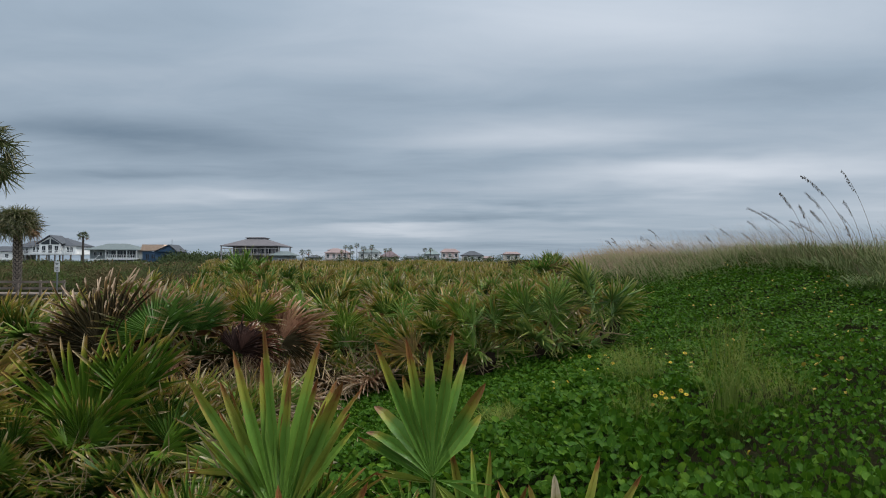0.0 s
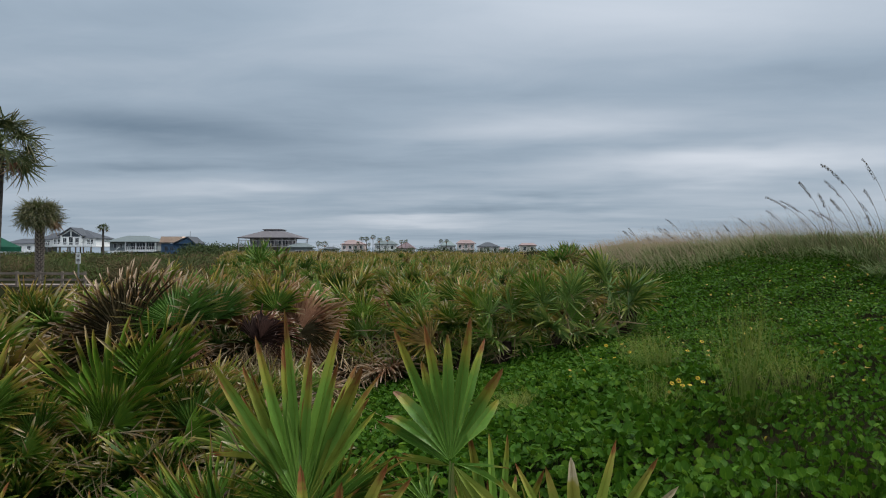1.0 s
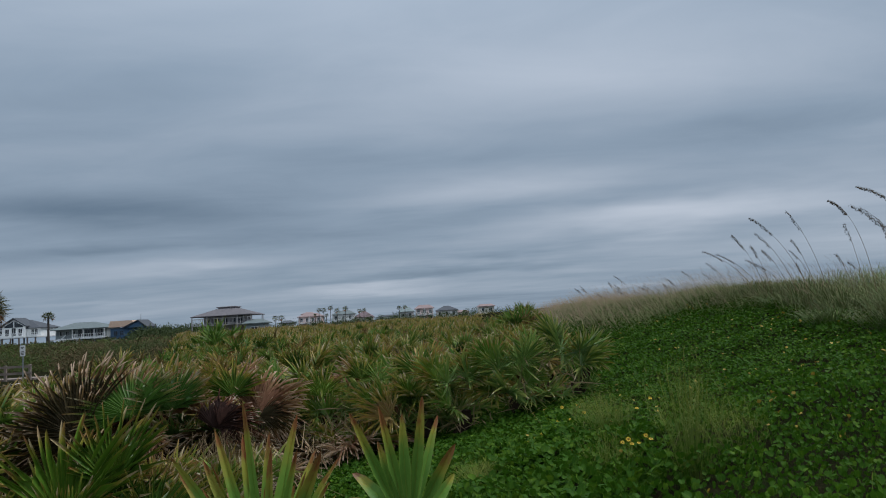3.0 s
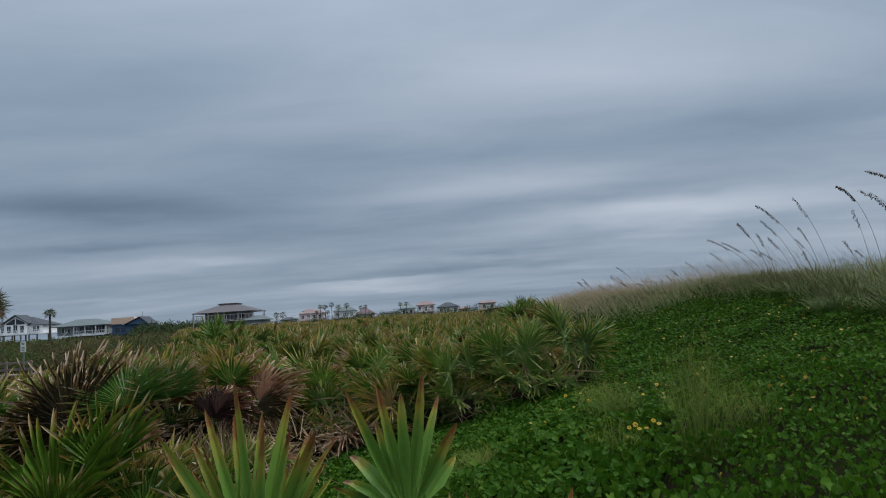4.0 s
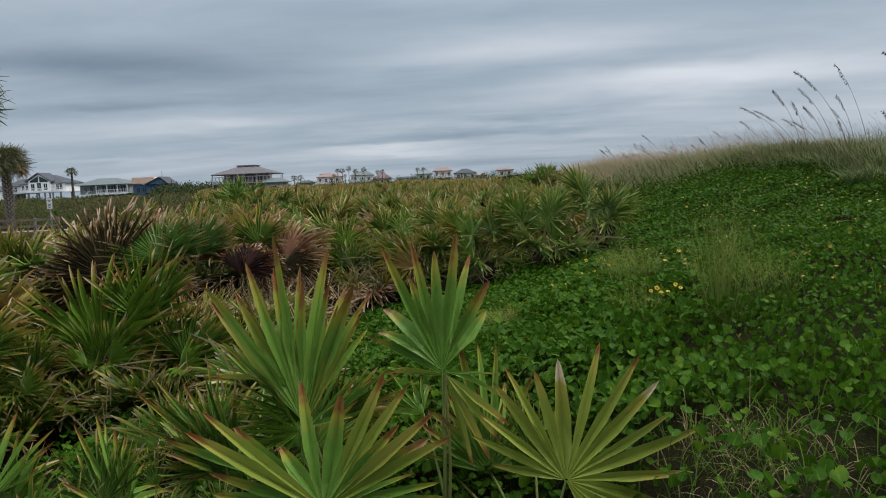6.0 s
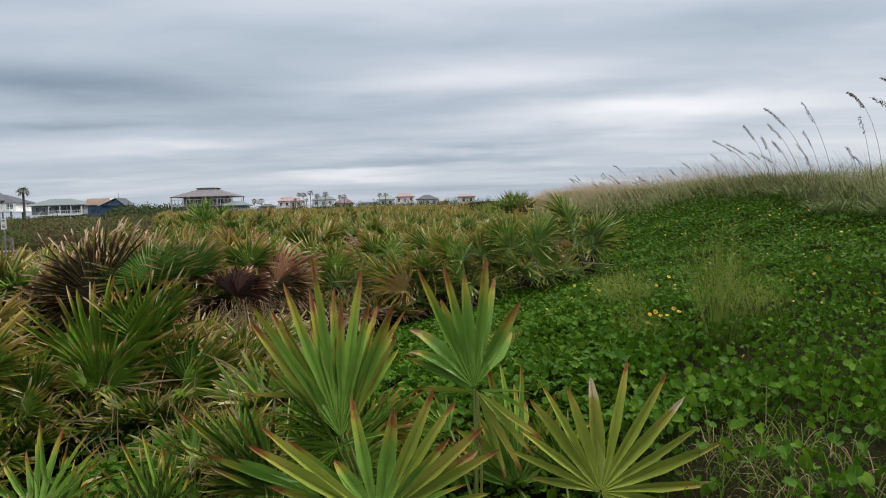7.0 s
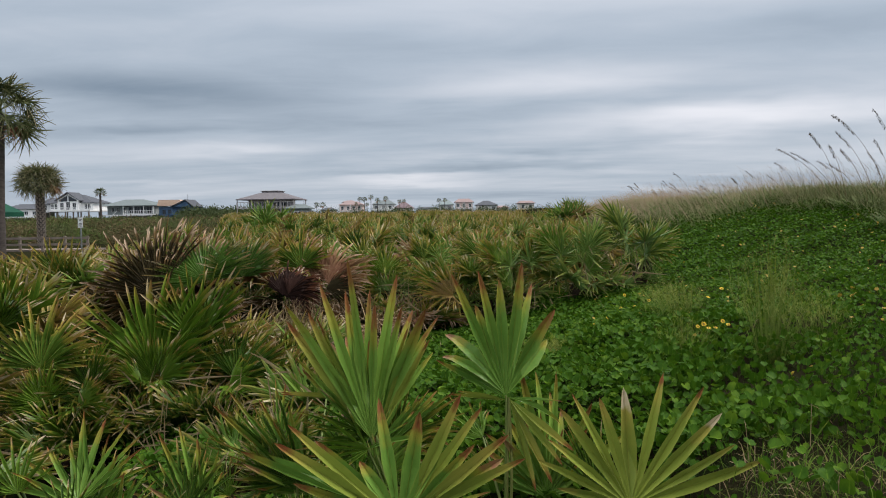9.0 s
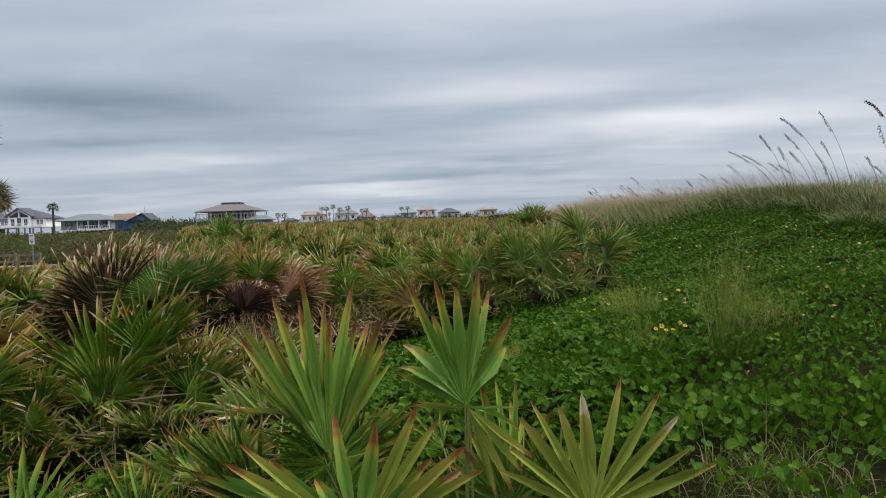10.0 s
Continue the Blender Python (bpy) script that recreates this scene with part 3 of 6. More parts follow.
FAN = {
    "hero": [fan(k, n, sp, 1.0, fu, 0.14, 0.7, 0.05, 0.24, lb, 0.30, bias=bi, second=sc, arch=0.05).mesh("frond", M_fan_gold if k == 3 else M_fan) for k, n, sp, fu, lb, bi, sc in
             ((1, 13, 76, 0.22, 2.7, 1.2, 0.5), (2, 10, 92, 0.24, 2.1, 1.3, 0.0), (3, 14, 170, 0.19, 1.35, 1.2, 0.0), (4, 12, 120, 0.24, 1.6, 1.2, 0.5), (5, 11, 140, 0.24, 1.5, 1.2, 0.5))],
    "green": [fan(20 + k, 26 + k, 180 + 15 * k, 1.0, 0.36, 0.45, 1.2, 0.09, 0.18, 0.95, 0.14, second=0.6, arch=0.08).mesh("frond", M_fan_mid) for k in range(4)],
    "slim": [fan(k, n, sp, 1.0, fu, 0.14, 0.8, 0.06, 0.16, 1.45, 0.16).mesh("frond", M_fan_deep if k > 91 else M_fan) for k, n, sp, fu in
             ((90, 9, 190, 0.15), (91, 12, 150, 0.17), (92, 13, 150, 0.18), (93, 14, 120, 0.20))],
    "deep": [fan(25 + k, 30 + k, 150 + 12 * k, 1.0, 0.44, 0.55, 1.2, 0.07, 0.18, 0.86, 0.12, bias=1.1, second=0.6, arch=0.10).mesh("frond", M_fan_deep) for k in range(4)],
    "weathered": [fan(30 + k, 25 + k, 185 + 18 * (k % 3), 1.0, 0.36, 0.55, 1.1, 0.10, 0.24, 0.92, 0.16, second=0.6, arch=0.08).mesh("frond", M_fan_field) for k in range(5)],
    "blue": [fan(45 + k, 40 + k, 195, 1.0, 0.48, 0.45, 1.2, 0.06, 0.12, 0.88, 0.10, second=0.6, arch=0.12).mesh("frond", M_fan_bluish) for k in range(2)],
    "sage": [fan(40 + k, 17 + k, 225 + 25 * k, 1.0, 0.20, 0.25, 0.8, 0.06, 0.20, 1.25, 0.22).mesh("frond", M_fan_blue) for k in range(3)],
    "dead": [fan(50 + k, 36, 165, 1.0, 0.42, 0.40, 1.2, 0.14, 0.26, 0.84, 0.14, second=0.6, blunt=True, arch=0.16).mesh("frond", M_fan_dead) for k in range(3)],
    "withered": [fan(60 + k, 40, 165, 1.0, 0.52, 0.40, 1.3, 0.22, 0.20, 0.86, 0.10, second=0.6, blunt=True, arch=0.38).mesh("frond", M_fan_dark) for k in range(2)],
    "browned": [fan(65 + k, 38, 150, 1.0, 0.36, 0.20, 1.2, 0.12, 0.16, 0.92, 0.16, second=0.6, blunt=True, arch=0.20).mesh("frond", M_fan_brown) for k in range(2)],
    "star": [fan(110 + k, n, sp, 1.0, 0.20, 0.16, 0.7, 0.05, 0.16, lb, 0.10).mesh("frond", M_fan if k else M_fan_gold) for k, (n, sp, lb) in enumerate(((18, 240, 1.75), (12, 205, 1.85)))],
    "strap": [fan(95 + k, 2, 20, 1.0, 0.25, 0.1, 0.8, 0.05, 0.1, 1.5, 0.08).mesh("frond", M_fan_gold if k == 1 else M_fan) for k in range(2)],
    "low": [fan(70 + k, 15, 175 + 12 * k, 1.0, 0.32, 0.40, 1.3, 0.10, 0.25, 0.9, 0.24, low=True).mesh("frond", M_fan_field) for k in range(5)],
    "low_green": [fan(80 + k, 15, 185, 1.0, 0.32, 0.40, 1.3, 0.10, 0.2, 0.9, 0.24, low=True).mesh("frond", M_fan_mid) for k in range(3)],
}


def petiole_mesh():
    s = Soup()
    n = 4
    rows = []
    for i in range(n + 1):
        k = i / n
        rows.append((0.05 * math.sin(k * 2.2), -k, 0.0038 + 0.003 * k))
    vs, along = [], []
    for y, z, wd in rows:
        vs += [(-wd, y, z), (0, y - wd * 0.8, z), (wd, y, z), (0, y + wd * 0.4, z)]
        along += [0.3] * 4
    fs = [(4 * i + j, 4 * i + (j + 1) % 4, 4 * i + 4 + (j + 1) % 4, 4 * i + 4 + j) for i in range(n) for j in range(4)]
    s.add(vs, fs, along)
    return s.mesh("petiole", M_stem, smooth=True)


PETIOLE = petiole_mesh()


def stump_mesh():
    s = Soup()
    rnd = random.Random(5)
    rows, n = 5, 9
    vs = []
    for i in range(rows):
        r = 0.09 * (1.1 - 0.12 * i) * rnd.uniform(0.9, 1.1)
        for j in range(n):
            t = j / n * math.tau
            q = r * rnd.uniform(0.8, 1.25)
            vs.append((q * math.cos(t) + 0.02 * i, q * math.sin(t), -0.06 + i * 0.085))
    fs = [(i * n + j, i * n + (j + 1) % n, (i + 1) * n + (j + 1) % n, (i + 1) * n + j) for i in range(rows - 1) for j in range(n)]
    fs.append(tuple((rows - 1) * n + j for j in range(n)))
    s.add(vs, fs)
    return s.mesh("trunk", M_stump)


STUMP = stump_mesh()


def palmetto(x, y, label, trunk=True):
    z = ground_z(x, y)
    root = new("saw_palmetto")
    root.location = (x, y, z - 0.02)
    tagged(root, label, "palmetto", "saw palmettos")
    if trunk:
        child("trunk", STUMP, root)
    return root


def leaf_on(root, me, hub, tip, face, width=1.0, stalk=True):
    """A leaf of a palmetto from its hub and the tip of its middle blade, in world places; its stalk comes from the trunk."""
    o = Vector(root.location)
    hub, tip = Vector(hub), Vector(tip)
    r = (tip - hub).length
    m = axes(tip - hub, face, hub - o) @ Matrix.Diagonal((r * width, r, r, 1))
    ob = child("frond", me, root, m=m)
    if stalk:
        foot = Vector((0, 0, 0.12))
        d = foot - (hub - o)
        ln = d.length
        pm = axes(-d, face, hub - o) @ Matrix.Diagonal((1, 1, ln, 1))
        # the stalk is a piece of its leaf
        st = child("petiole", PETIOLE, ob)
        st.matrix_parent_inverse = m.inverted()
        st.matrix_basis = pm
    return ob


def wild_palmetto(rnd, x, y, top, kinds, n, label, size=0.55, stalk=True, trunk=True, lean=0.0):
    """A palmetto whose leaves stand round a short trunk, up to the height top."""
    root = palmetto(x, y, label, trunk)
    o = Vector(root.location)
    tall = max(0.35, top - o.z)
    for i in range(n):
        k = (i + 0.5) / n
        az = i * 2.39996 + rnd.uniform(-0.4, 0.4)
        tilt = math.radians(8 + 70 * k ** 1.2 + rnd.uniform(-8, 8))
        r = size * rnd.uniform(0.8, 1.15)
        hub_h = max(0.12, (tall - r * math.cos(tilt) * 0.95) * (1.0 - 0.45 * k) * rnd.uniform(0.85, 1.02))
        reach = 0.08 + hub_h * math.tan(min(tilt * 0.62, 0.8)) * 0.8
        hub = o + Vector((math.cos(az) * reach + lean * hub_h, math.sin(az) * reach, hub_h))
        ax = Vector((math.cos(az) * math.sin(tilt), math.sin(az) * math.sin(tilt), math.cos(tilt)))
        face = Vector((-math.cos(az) * math.cos(tilt), -math.sin(az) * math.cos(tilt), math.sin(tilt)))
        face += Vector((rnd.uniform(-0.5, 0.5), rnd.uniform(-0.6, 0.3), rnd.uniform(-0.2, 0.2)))
        kind = kinds[min(len(kinds) - 1, int(k * len(kinds)))] if rnd.random() < 0.7 else rnd.choice(kinds)
        leaf_on(root, rnd.choice(FAN[kind]), hub, hub + ax * r, face, rnd.uniform(0.85, 1.1), stalk)
    return root


# ---- near palmettos ----
p = palmetto(-0.42, 2.0, "bright green saw palmetto with tall upright brown-tipped fans", False)
leaf_on(p, FAN["hero"][0], (-0.61, 2.06, 0.96), (-0.65, 2.2, 1.57), (0.05, -1, 0.25), 1.05)
leaf_on(p, FAN["hero"][0], (-0.62, 2.14, 0.93), (-0.8, 2.24, 1.37), (0.1, -1, 0.3), 0.75)
leaf_on(p, FAN["slim"][3], (-0.62, 2.09, 0.96), (-0.88, 2.02, 1.1), (0.0, -0.8, 0.6), 0.7)
leaf_on(p, FAN["slim"][2], (-0.62, 2.04, 0.93), (-0.86, 1.94, 1.0), (0.0, -0.7, 0.7), 0.6)
leaf_on(p, FAN["hero"][3], (-0.61, 2.14, 0.88), (-0.35, 2.34, 1.03), (-0.1, -0.9, 0.5), 0.8)
leaf_on(p, FAN["hero"][4], (-0.62, 2.04, 0.85), (-0.39, 2.14, 0.93), (0, -0.7, 0.7), 0.7)
leaf_on(p, FAN["slim"][2], (-0.7, 2.09, 0.88), (-0.84, 2.24, 1.02), (0.1, -1, 0.4), 0.8)
leaf_on(p, FAN["green"][0], (-0.58, 2.04, 0.81), (-0.43, 1.94, 0.95), (0, -0.7, 0.7), 0.8)
leaf_on(p, FAN["weathered"][1], (-0.56, 2.34, 0.85), (-0.26, 2.49, 0.99), (0, -0.7, 0.7), 0.6)
leaf_on(p, FAN["strap"][1], (-0.61, 2.09, 0.95), (-0.93, 2.24, 1.4), (0, -1, 0.3), 1.1)
leaf_on(p, FAN["strap"][0], (-0.61, 2.09, 0.95), (-0.9, 2.19, 1.27), (0, -0.9, 0.4), 1.1)
leaf_on(p, FAN["strap"][0], (-0.59, 2.04, 0.98), (-0.41, 2.19, 1.41), (0, -0.9, 0.4), 1.0)
leaf_on(p, FAN["strap"][1], (-0.59, 2.04, 0.97), (-0.42, 2.14, 1.34), (0, -0.9, 0.4), 1.0)
leaf_on(p, FAN["strap"][0], (-0.62, 2.04, 0.93), (-0.43, 1.99, 1.04), (0, -0.7, 0.7), 1.2)
leaf_on(p, FAN["strap"][1], (-0.7, 2.34, 1.03), (-1.0, 2.24, 1.08), (0, -0.6, 0.8), 1.0)

p = palmetto(-0.13, 2.15, "single green palmetto fan on a slender stalk", False)
leaf_on(p, FAN["hero"][1], (-0.12, 2.15, 1.09), (-0.16, 2.28, 1.56), (0.08, -1, 0.25), 1.15)
leaf_on(p, FAN["strap"][1], (-0.11, 2.14, 1.08), (0.09, 1.94, 0.92), (0, -0.75, 0.6), 1.3)
leaf_on(p, FAN["strap"][0], (-0.11, 2.16, 1.08), (0.12, 2.1, 1.05), (0, -0.6, 0.8), 1.2)
leaf_on(p, FAN["strap"][1], (-0.11, 2.14, 1.08), (0.01, 1.99, 0.79), (0.3, -0.8, 0.4), 1.2)
leaf_on(p, FAN["strap"][0], (-0.12, 2.14, 1.08), (-0.42, 2.24, 1.26), (0, -0.8, 0.6), 1.0)
leaf_on(p, FAN["strap"][1], (-0.12, 2.16, 1.07), (-0.33, 2.34, 1.05), (0, -0.8, 0.6), 1.0)
leaf_on(p, FAN["hero"][3], (-0.2, 2.34, 0.87), (-0.33, 2.54, 0.94), (0.1, -1, 0.4), 0.8)

p = palmetto(0.16, 1.85, "yellow-green saw palmetto spreading a wide star-shaped fan", False)
leaf_on(p, FAN["star"][0], (0.25, 1.8, 0.82), (0.53, 1.9, 1.16), (0, -0.9, 0.45), 1.0)
leaf_on(p, FAN["hero"][4], (0.04, 2.19, 0.69), (0.11, 2.34, 1.13), (0.05, -1, 0.35), 0.95)
leaf_on(p, FAN["hero"][3], (0.04, 2.19, 0.68), (-0.03, 2.24, 0.99), (0.1, -1, 0.4), 1.0)
leaf_on(p, FAN["green"][1], (-0.13, 2.34, 0.66), (-0.19, 2.49, 0.84), (0.1, -1, 0.4), 0.8)
leaf_on(p, FAN["slim"][3], (0.18, 1.99, 0.8), (0.13, 2.14, 1.04), (0, -1, 0.4), 0.7)

p = palmetto(-0.45, 1.68, "young saw palmetto leaning its red-tipped fan towards the path", False)
leaf_on(p, FAN["star"][1], (-0.47, 1.6, 0.86), (-0.49, 1.72, 1.19), (0, -0.85, 0.5), 1.22)
leaf_on(p, FAN["strap"][1], (-0.47, 1.6, 0.86), (-0.84, 1.6, 1.14), (0, -0.8, 0.7), 1.3)
leaf_on(p, FAN["strap"][0], (-0.47, 1.6, 0.86), (-0.92, 1.5, 0.94), (0, -0.7, 0.8), 1.2)
leaf_on(p, FAN["strap"][1], (-0.47, 1.6, 0.86), (-0.11, 1.62, 1.1), (0, -0.8, 0.7), 1.3)
leaf_on(p, FAN["strap"][0], (-0.47, 1.6, 0.86), (-0.14, 1.56, 0.95), (0, -0.8, 0.7), 1.2)
leaf_on(p, FAN["strap"][1], (-0.47, 1.6, 0.86), (-0.25, 1.74, 1.21), (0, -0.9, 0.5), 1.3)
leaf_on(p, FAN["strap"][0], (-0.47, 1.6, 0.86), (-0.07, 1.5, 0.84), (0, -0.7, 0.8), 1.0)

p = palmetto(-1.25, 1.75, "low saw palmetto with narrow upright blades by the path", False)
leaf_on(p, FAN["slim"][1], (-1.5, 1.74, 0.87), (-1.58, 1.88, 1.08), (0.1, -1, 0.4), 1.3)
leaf_on(p, FAN["slim"][2], (-1.44, 1.79, 0.84), (-1.48, 1.94, 1.01), (0, -1, 0.4), 0.8)
leaf_on(p, FAN["slim"][2], (-1.18, 1.79, 0.82), (-1.27, 1.94, 1.05), (0.1, -1, 0.4), 0.9)
leaf_on(p, FAN["slim"][3], (-1.17, 1.84, 0.81), (-1.22, 1.99, 0.99), (0.0, -1, 0.4), 0.7)
leaf_on(p, FAN["slim"][2], (-1.69, 1.74, 0.9), (-1.78, 1.84, 1.08), (0.2, -1, 0.4), 1.0)
leaf_on(p, FAN["hero"][3], (-1.47, 1.75, 0.82), (-1.55, 1.9, 1.09), (0.1, -1, 0.4), 0.75)
leaf_on(p, FAN["hero"][4], (-1.13, 1.8, 0.77), (-1.24, 1.95, 1.05), (0.1, -1, 0.4), 0.6)
leaf_on(p, FAN["hero"][4], (-1.36, 1.7, 0.81), (-1.28, 1.7, 0.96), (0, -0.8, 0.6), 0.8)
leaf_on(p, FAN["green"][1], (-1.28, 1.8, 0.76), (-1.18, 1.8, 0.89), (0, -0.8, 0.6), 0.9)
leaf_on(p, FAN["slim"][1], (-0.99, 1.75, 0.76), (-0.95, 1.8, 0.88), (0, -0.8, 0.6), 1.0)
leaf_on(p, FAN["slim"][2], (-1.45, 1.6, 0.87), (-1.54, 1.65, 1.0), (0.1, -0.9, 0.5), 1.0)

p = palmetto(-0.85, 2.1, "crowded low saw palmetto with narrow green blades and dry tips", False)
leaf_on(p, FAN["slim"][2], (-0.87, 2.09, 0.81), (-1.17, 2.24, 1.08), (0.1, -1, 0.4), 0.7)
leaf_on(p, FAN["slim"][3], (-0.88, 2.04, 0.81), (-1.14, 2.04, 0.98), (0.1, -0.8, 0.6), 0.7)
leaf_on(p, FAN["slim"][1], (-1.01, 2.34, 0.84), (-1.08, 2.49, 1.06), (0, -1, 0.4), 0.7)
leaf_on(p, FAN["green"][2], (-1.0, 2.14, 0.76), (-1.03, 2.04, 0.94), (0.1, -0.7, 0.7), 0.9)
leaf_on(p, FAN["slim"][3], (-1.12, 2.04, 0.76), (-1.19, 2.14, 0.89), (0.1, -0.8, 0.6), 0.9)
leaf_on(p, FAN["slim"][2], (-0.71, 2.14, 0.71), (-0.81, 2.24, 0.84), (0.1, -0.8, 0.6), 0.9)
leaf_on(p, FAN["browned"][1], (-1.22, 2.24, 0.72), (-1.06, 2.14, 0.82), (0.1, -0.7, 0.7), 0.8)
leaf_on(p, FAN["strap"][1], (-0.88, 2.64, 0.96), (-1.05, 2.54, 1.0), (0, -0.6, 0.8), 0.45)
leaf_on(p, FAN["hero"][4], (-0.83, 2.05, 0.76), (-1.15, 2.2, 1.1), (0.1, -0.9, 0.5), 0.45)
leaf_on(p, FAN["strap"][0], (-0.67, 1.95, 0.79), (-1.12, 2.0, 1.01), (0, -0.7, 0.7), 1.0)
leaf_on(p, FAN["green"][0], (-0.82, 1.8, 0.76), (-0.86, 1.8, 0.87), (0, -0.7, 0.7), 0.9)
leaf_on(p, FAN["slim"][1], (-0.69, 1.7, 0.74), (-0.64, 1.7, 0.84), (0, -0.7, 0.7), 1.0)

p = palmetto(-1.95, 4.25, "dense green saw palmetto with long narrow blades", True)
leaf_on(p, FAN["deep"][3], (-2.31, 4.14, 0.74), (-2.36, 4.36, 1.44), (0.05, -1, 0.3), 1.0)
leaf_on(p, FAN["deep"][1], (-2.05, 4.22, 0.92), (-1.98, 4.46, 1.49), (0, -1, 0.3), 0.80)
leaf_on(p, FAN["deep"][2], (-1.71, 3.99, 0.7), (-1.46, 4.14, 1.03), (-0.2, -1, 0.45), 0.95)
leaf_on(p, FAN["deep"][0], (-1.98, 4.19, 0.72), (-1.75, 4.34, 1.06), (-0.2, -1, 0.4), 0.9)
leaf_on(p, FAN["deep"][1], (-2.28, 4.04, 0.72), (-2.53, 3.99, 0.97), (0.2, -0.9, 0.5), 0.8)
leaf_on(p, FAN["deep"][2], (-2.23, 4.04, 0.71), (-1.89, 3.84, 0.86), (-0.1, -0.7, 0.7), 0.8)
leaf_on(p, FAN["deep"][0], (-2.31, 3.94, 0.7), (-2.35, 3.74, 0.85), (0.1, -0.6, 0.8), 0.9)
leaf_on(p, FAN["deep"][3], (-1.75, 3.94, 0.69), (-1.47, 3.79, 0.69), (0, -0.6, 0.8), 0.8)
leaf_on(p, FAN["deep"][1], (-2.03, 3.94, 0.66), (-1.87, 3.74, 0.6), (0, -0.6, 0.8), 0.8)

p = palmetto(-2.75, 3.85, "saw palmetto with yellow-tipped fans at the edge of the clump", True)
leaf_on(p, FAN["weathered"][1], (-2.87, 3.79, 0.84), (-2.76, 3.94, 1.28), (0.1, -1, 0.3), 0.95)
leaf_on(p, FAN["deep"][0], (-2.62, 3.84, 0.73), (-2.62, 3.99, 1.01), (0.1, -1, 0.4), 0.9)
leaf_on(p, FAN["deep"][2], (-2.52, 3.74, 0.7), (-2.77, 3.79, 0.94), (0.2, -1, 0.5), 0.9)
leaf_on(p, FAN["deep"][3], (-2.76, 3.64, 0.65), (-2.9, 3.69, 0.9), (0.2, -0.9, 0.5), 0.9)
leaf_on(p, FAN["deep"][1], (-2.56, 3.64, 0.64), (-2.32, 3.49, 0.75), (0, -0.6, 0.8), 0.8)

rnd = random.Random(11)
for x, y, top, size, n, kinds in (
        (-3.63, 4.63, 1.5, 0.49, 8, ['deep', 'deep', 'weathered']),
        (-1.25, 2.86, 0.77, 0.32, 7, ['deep', 'green', 'deep']),
        (-1.14, 3.69, 0.83, 0.37, 7, ['deep', 'green', 'deep']),
        (-1.69, 4.91, 0.97, 0.41, 8, ['deep', 'deep', 'browned']),
        (-2.74, 4.91, 1.0, 0.43, 8, ['deep', 'weathered', 'browned']),
        (-2.97, 2.86, 0.92, 0.45, 9, ['deep', 'deep', 'deep']),
        (-3.52, 3.47, 1.11, 0.49, 7, ['deep', 'weathered', 'deep']),
        (-4.41, 5.58, 1.52, 0.54, 8, ['deep', 'green', 'weathered']),
        (-5.19, 6.8, 1.52, 0.54, 8, ['deep', 'green', 'weathered'])):
    wild_palmetto(rnd, x, y, top, kinds, n, "saw palmetto with weathered yellow-tipped fans", size)

for x, y, top, size, n, kinds in (
        (-2.79, 4.5, 0.92, 0.44, 11, ["deep", "deep", "deep"]),
        (-2.46, 4.7, 0.88, 0.44, 11, ["deep", "deep", "deep"]),
        (-2.04, 4.6, 0.94, 0.44, 11, ["deep", "deep", "deep"]),
        (-3.03, 4.3, 0.93, 0.44, 11, ["deep", "deep", "deep"]),
        (-1.61, 4.5, 0.83, 0.44, 11, ["deep", "deep", "deep"]),
        (-2.38, 4.0, 0.79, 0.36, 11, ["deep", "deep", "deep"]),
        (-1.91, 3.9, 0.71, 0.36, 11, ["deep", "deep", "deep"]),
        (-2.64, 3.7, 0.77, 0.36, 11, ["deep", "deep", "deep"])):
    wild_palmetto(rnd, x, y, top, kinds, n, "dark green saw palmetto crowded among its neighbours", size)

# the withered clump: browned leaves round green hearts
p = palmetto(-1.75, 5.85, "withered saw palmetto with a drooping dark dead frond", True)
leaf_on(p, FAN["withered"][0], (-1.82, 5.66, 1.05), (-1.64, 5.74, 1.4), (-0.35, -0.9, 0.3), 1.15)
leaf_on(p, FAN["withered"][1], (-1.77, 5.64, 1.05), (-1.42, 5.66, 1.24), (-0.3, -0.8, 0.5), 1.0)
leaf_on(p, FAN["dead"][1], (-1.52, 5.99, 1.14), (-1.3, 6.19, 1.6), (-0.1, -0.85, 0.65), 1.1)
leaf_on(p, FAN["dead"][2], (-1.49, 5.94, 1.13), (-1.13, 6.04, 1.36), (-0.1, -0.85, 0.65), 1.0)
leaf_on(p, FAN["browned"][0], (-1.48, 5.84, 1.1), (-1.11, 5.74, 1.1), (0, -0.7, 0.8), 0.9)
leaf_on(p, FAN["weathered"][1], (-1.75, 6.04, 1.27), (-1.72, 6.24, 1.67), (0, -1, 0.3), 0.9)
p = palmetto(-2.55, 5.9, "saw palmetto with full blue-green fans and browned outer fronds", True)
leaf_on(p, FAN["blue"][0], (-2.55, 5.79, 1.18), (-2.74, 5.99, 1.66), (0.1, -1, 0.35), 1.15)
leaf_on(p, FAN["blue"][1], (-2.23, 5.84, 1.21), (-2.27, 6.04, 1.67), (0, -1, 0.25), 0.95)
leaf_on(p, FAN["browned"][0], (-2.9, 5.64, 1.02), (-3.85, 5.59, 1.14), (0.35, -1, 0.4), 1.0)
leaf_on(p, FAN["browned"][1], (-2.9, 5.74, 1.13), (-3.48, 5.84, 1.70), (0.3, -1, 0.2), 1.05)
leaf_on(p, FAN["browned"][0], (-2.88, 5.64, 1.04), (-3.44, 5.64, 1.46), (0.3, -1, 0.3), 0.8)
leaf_on(p, FAN["dead"][0], (-2.72, 6.14, 1.21), (-2.92, 6.44, 1.75), (0.2, -1, 0.3), 0.8)
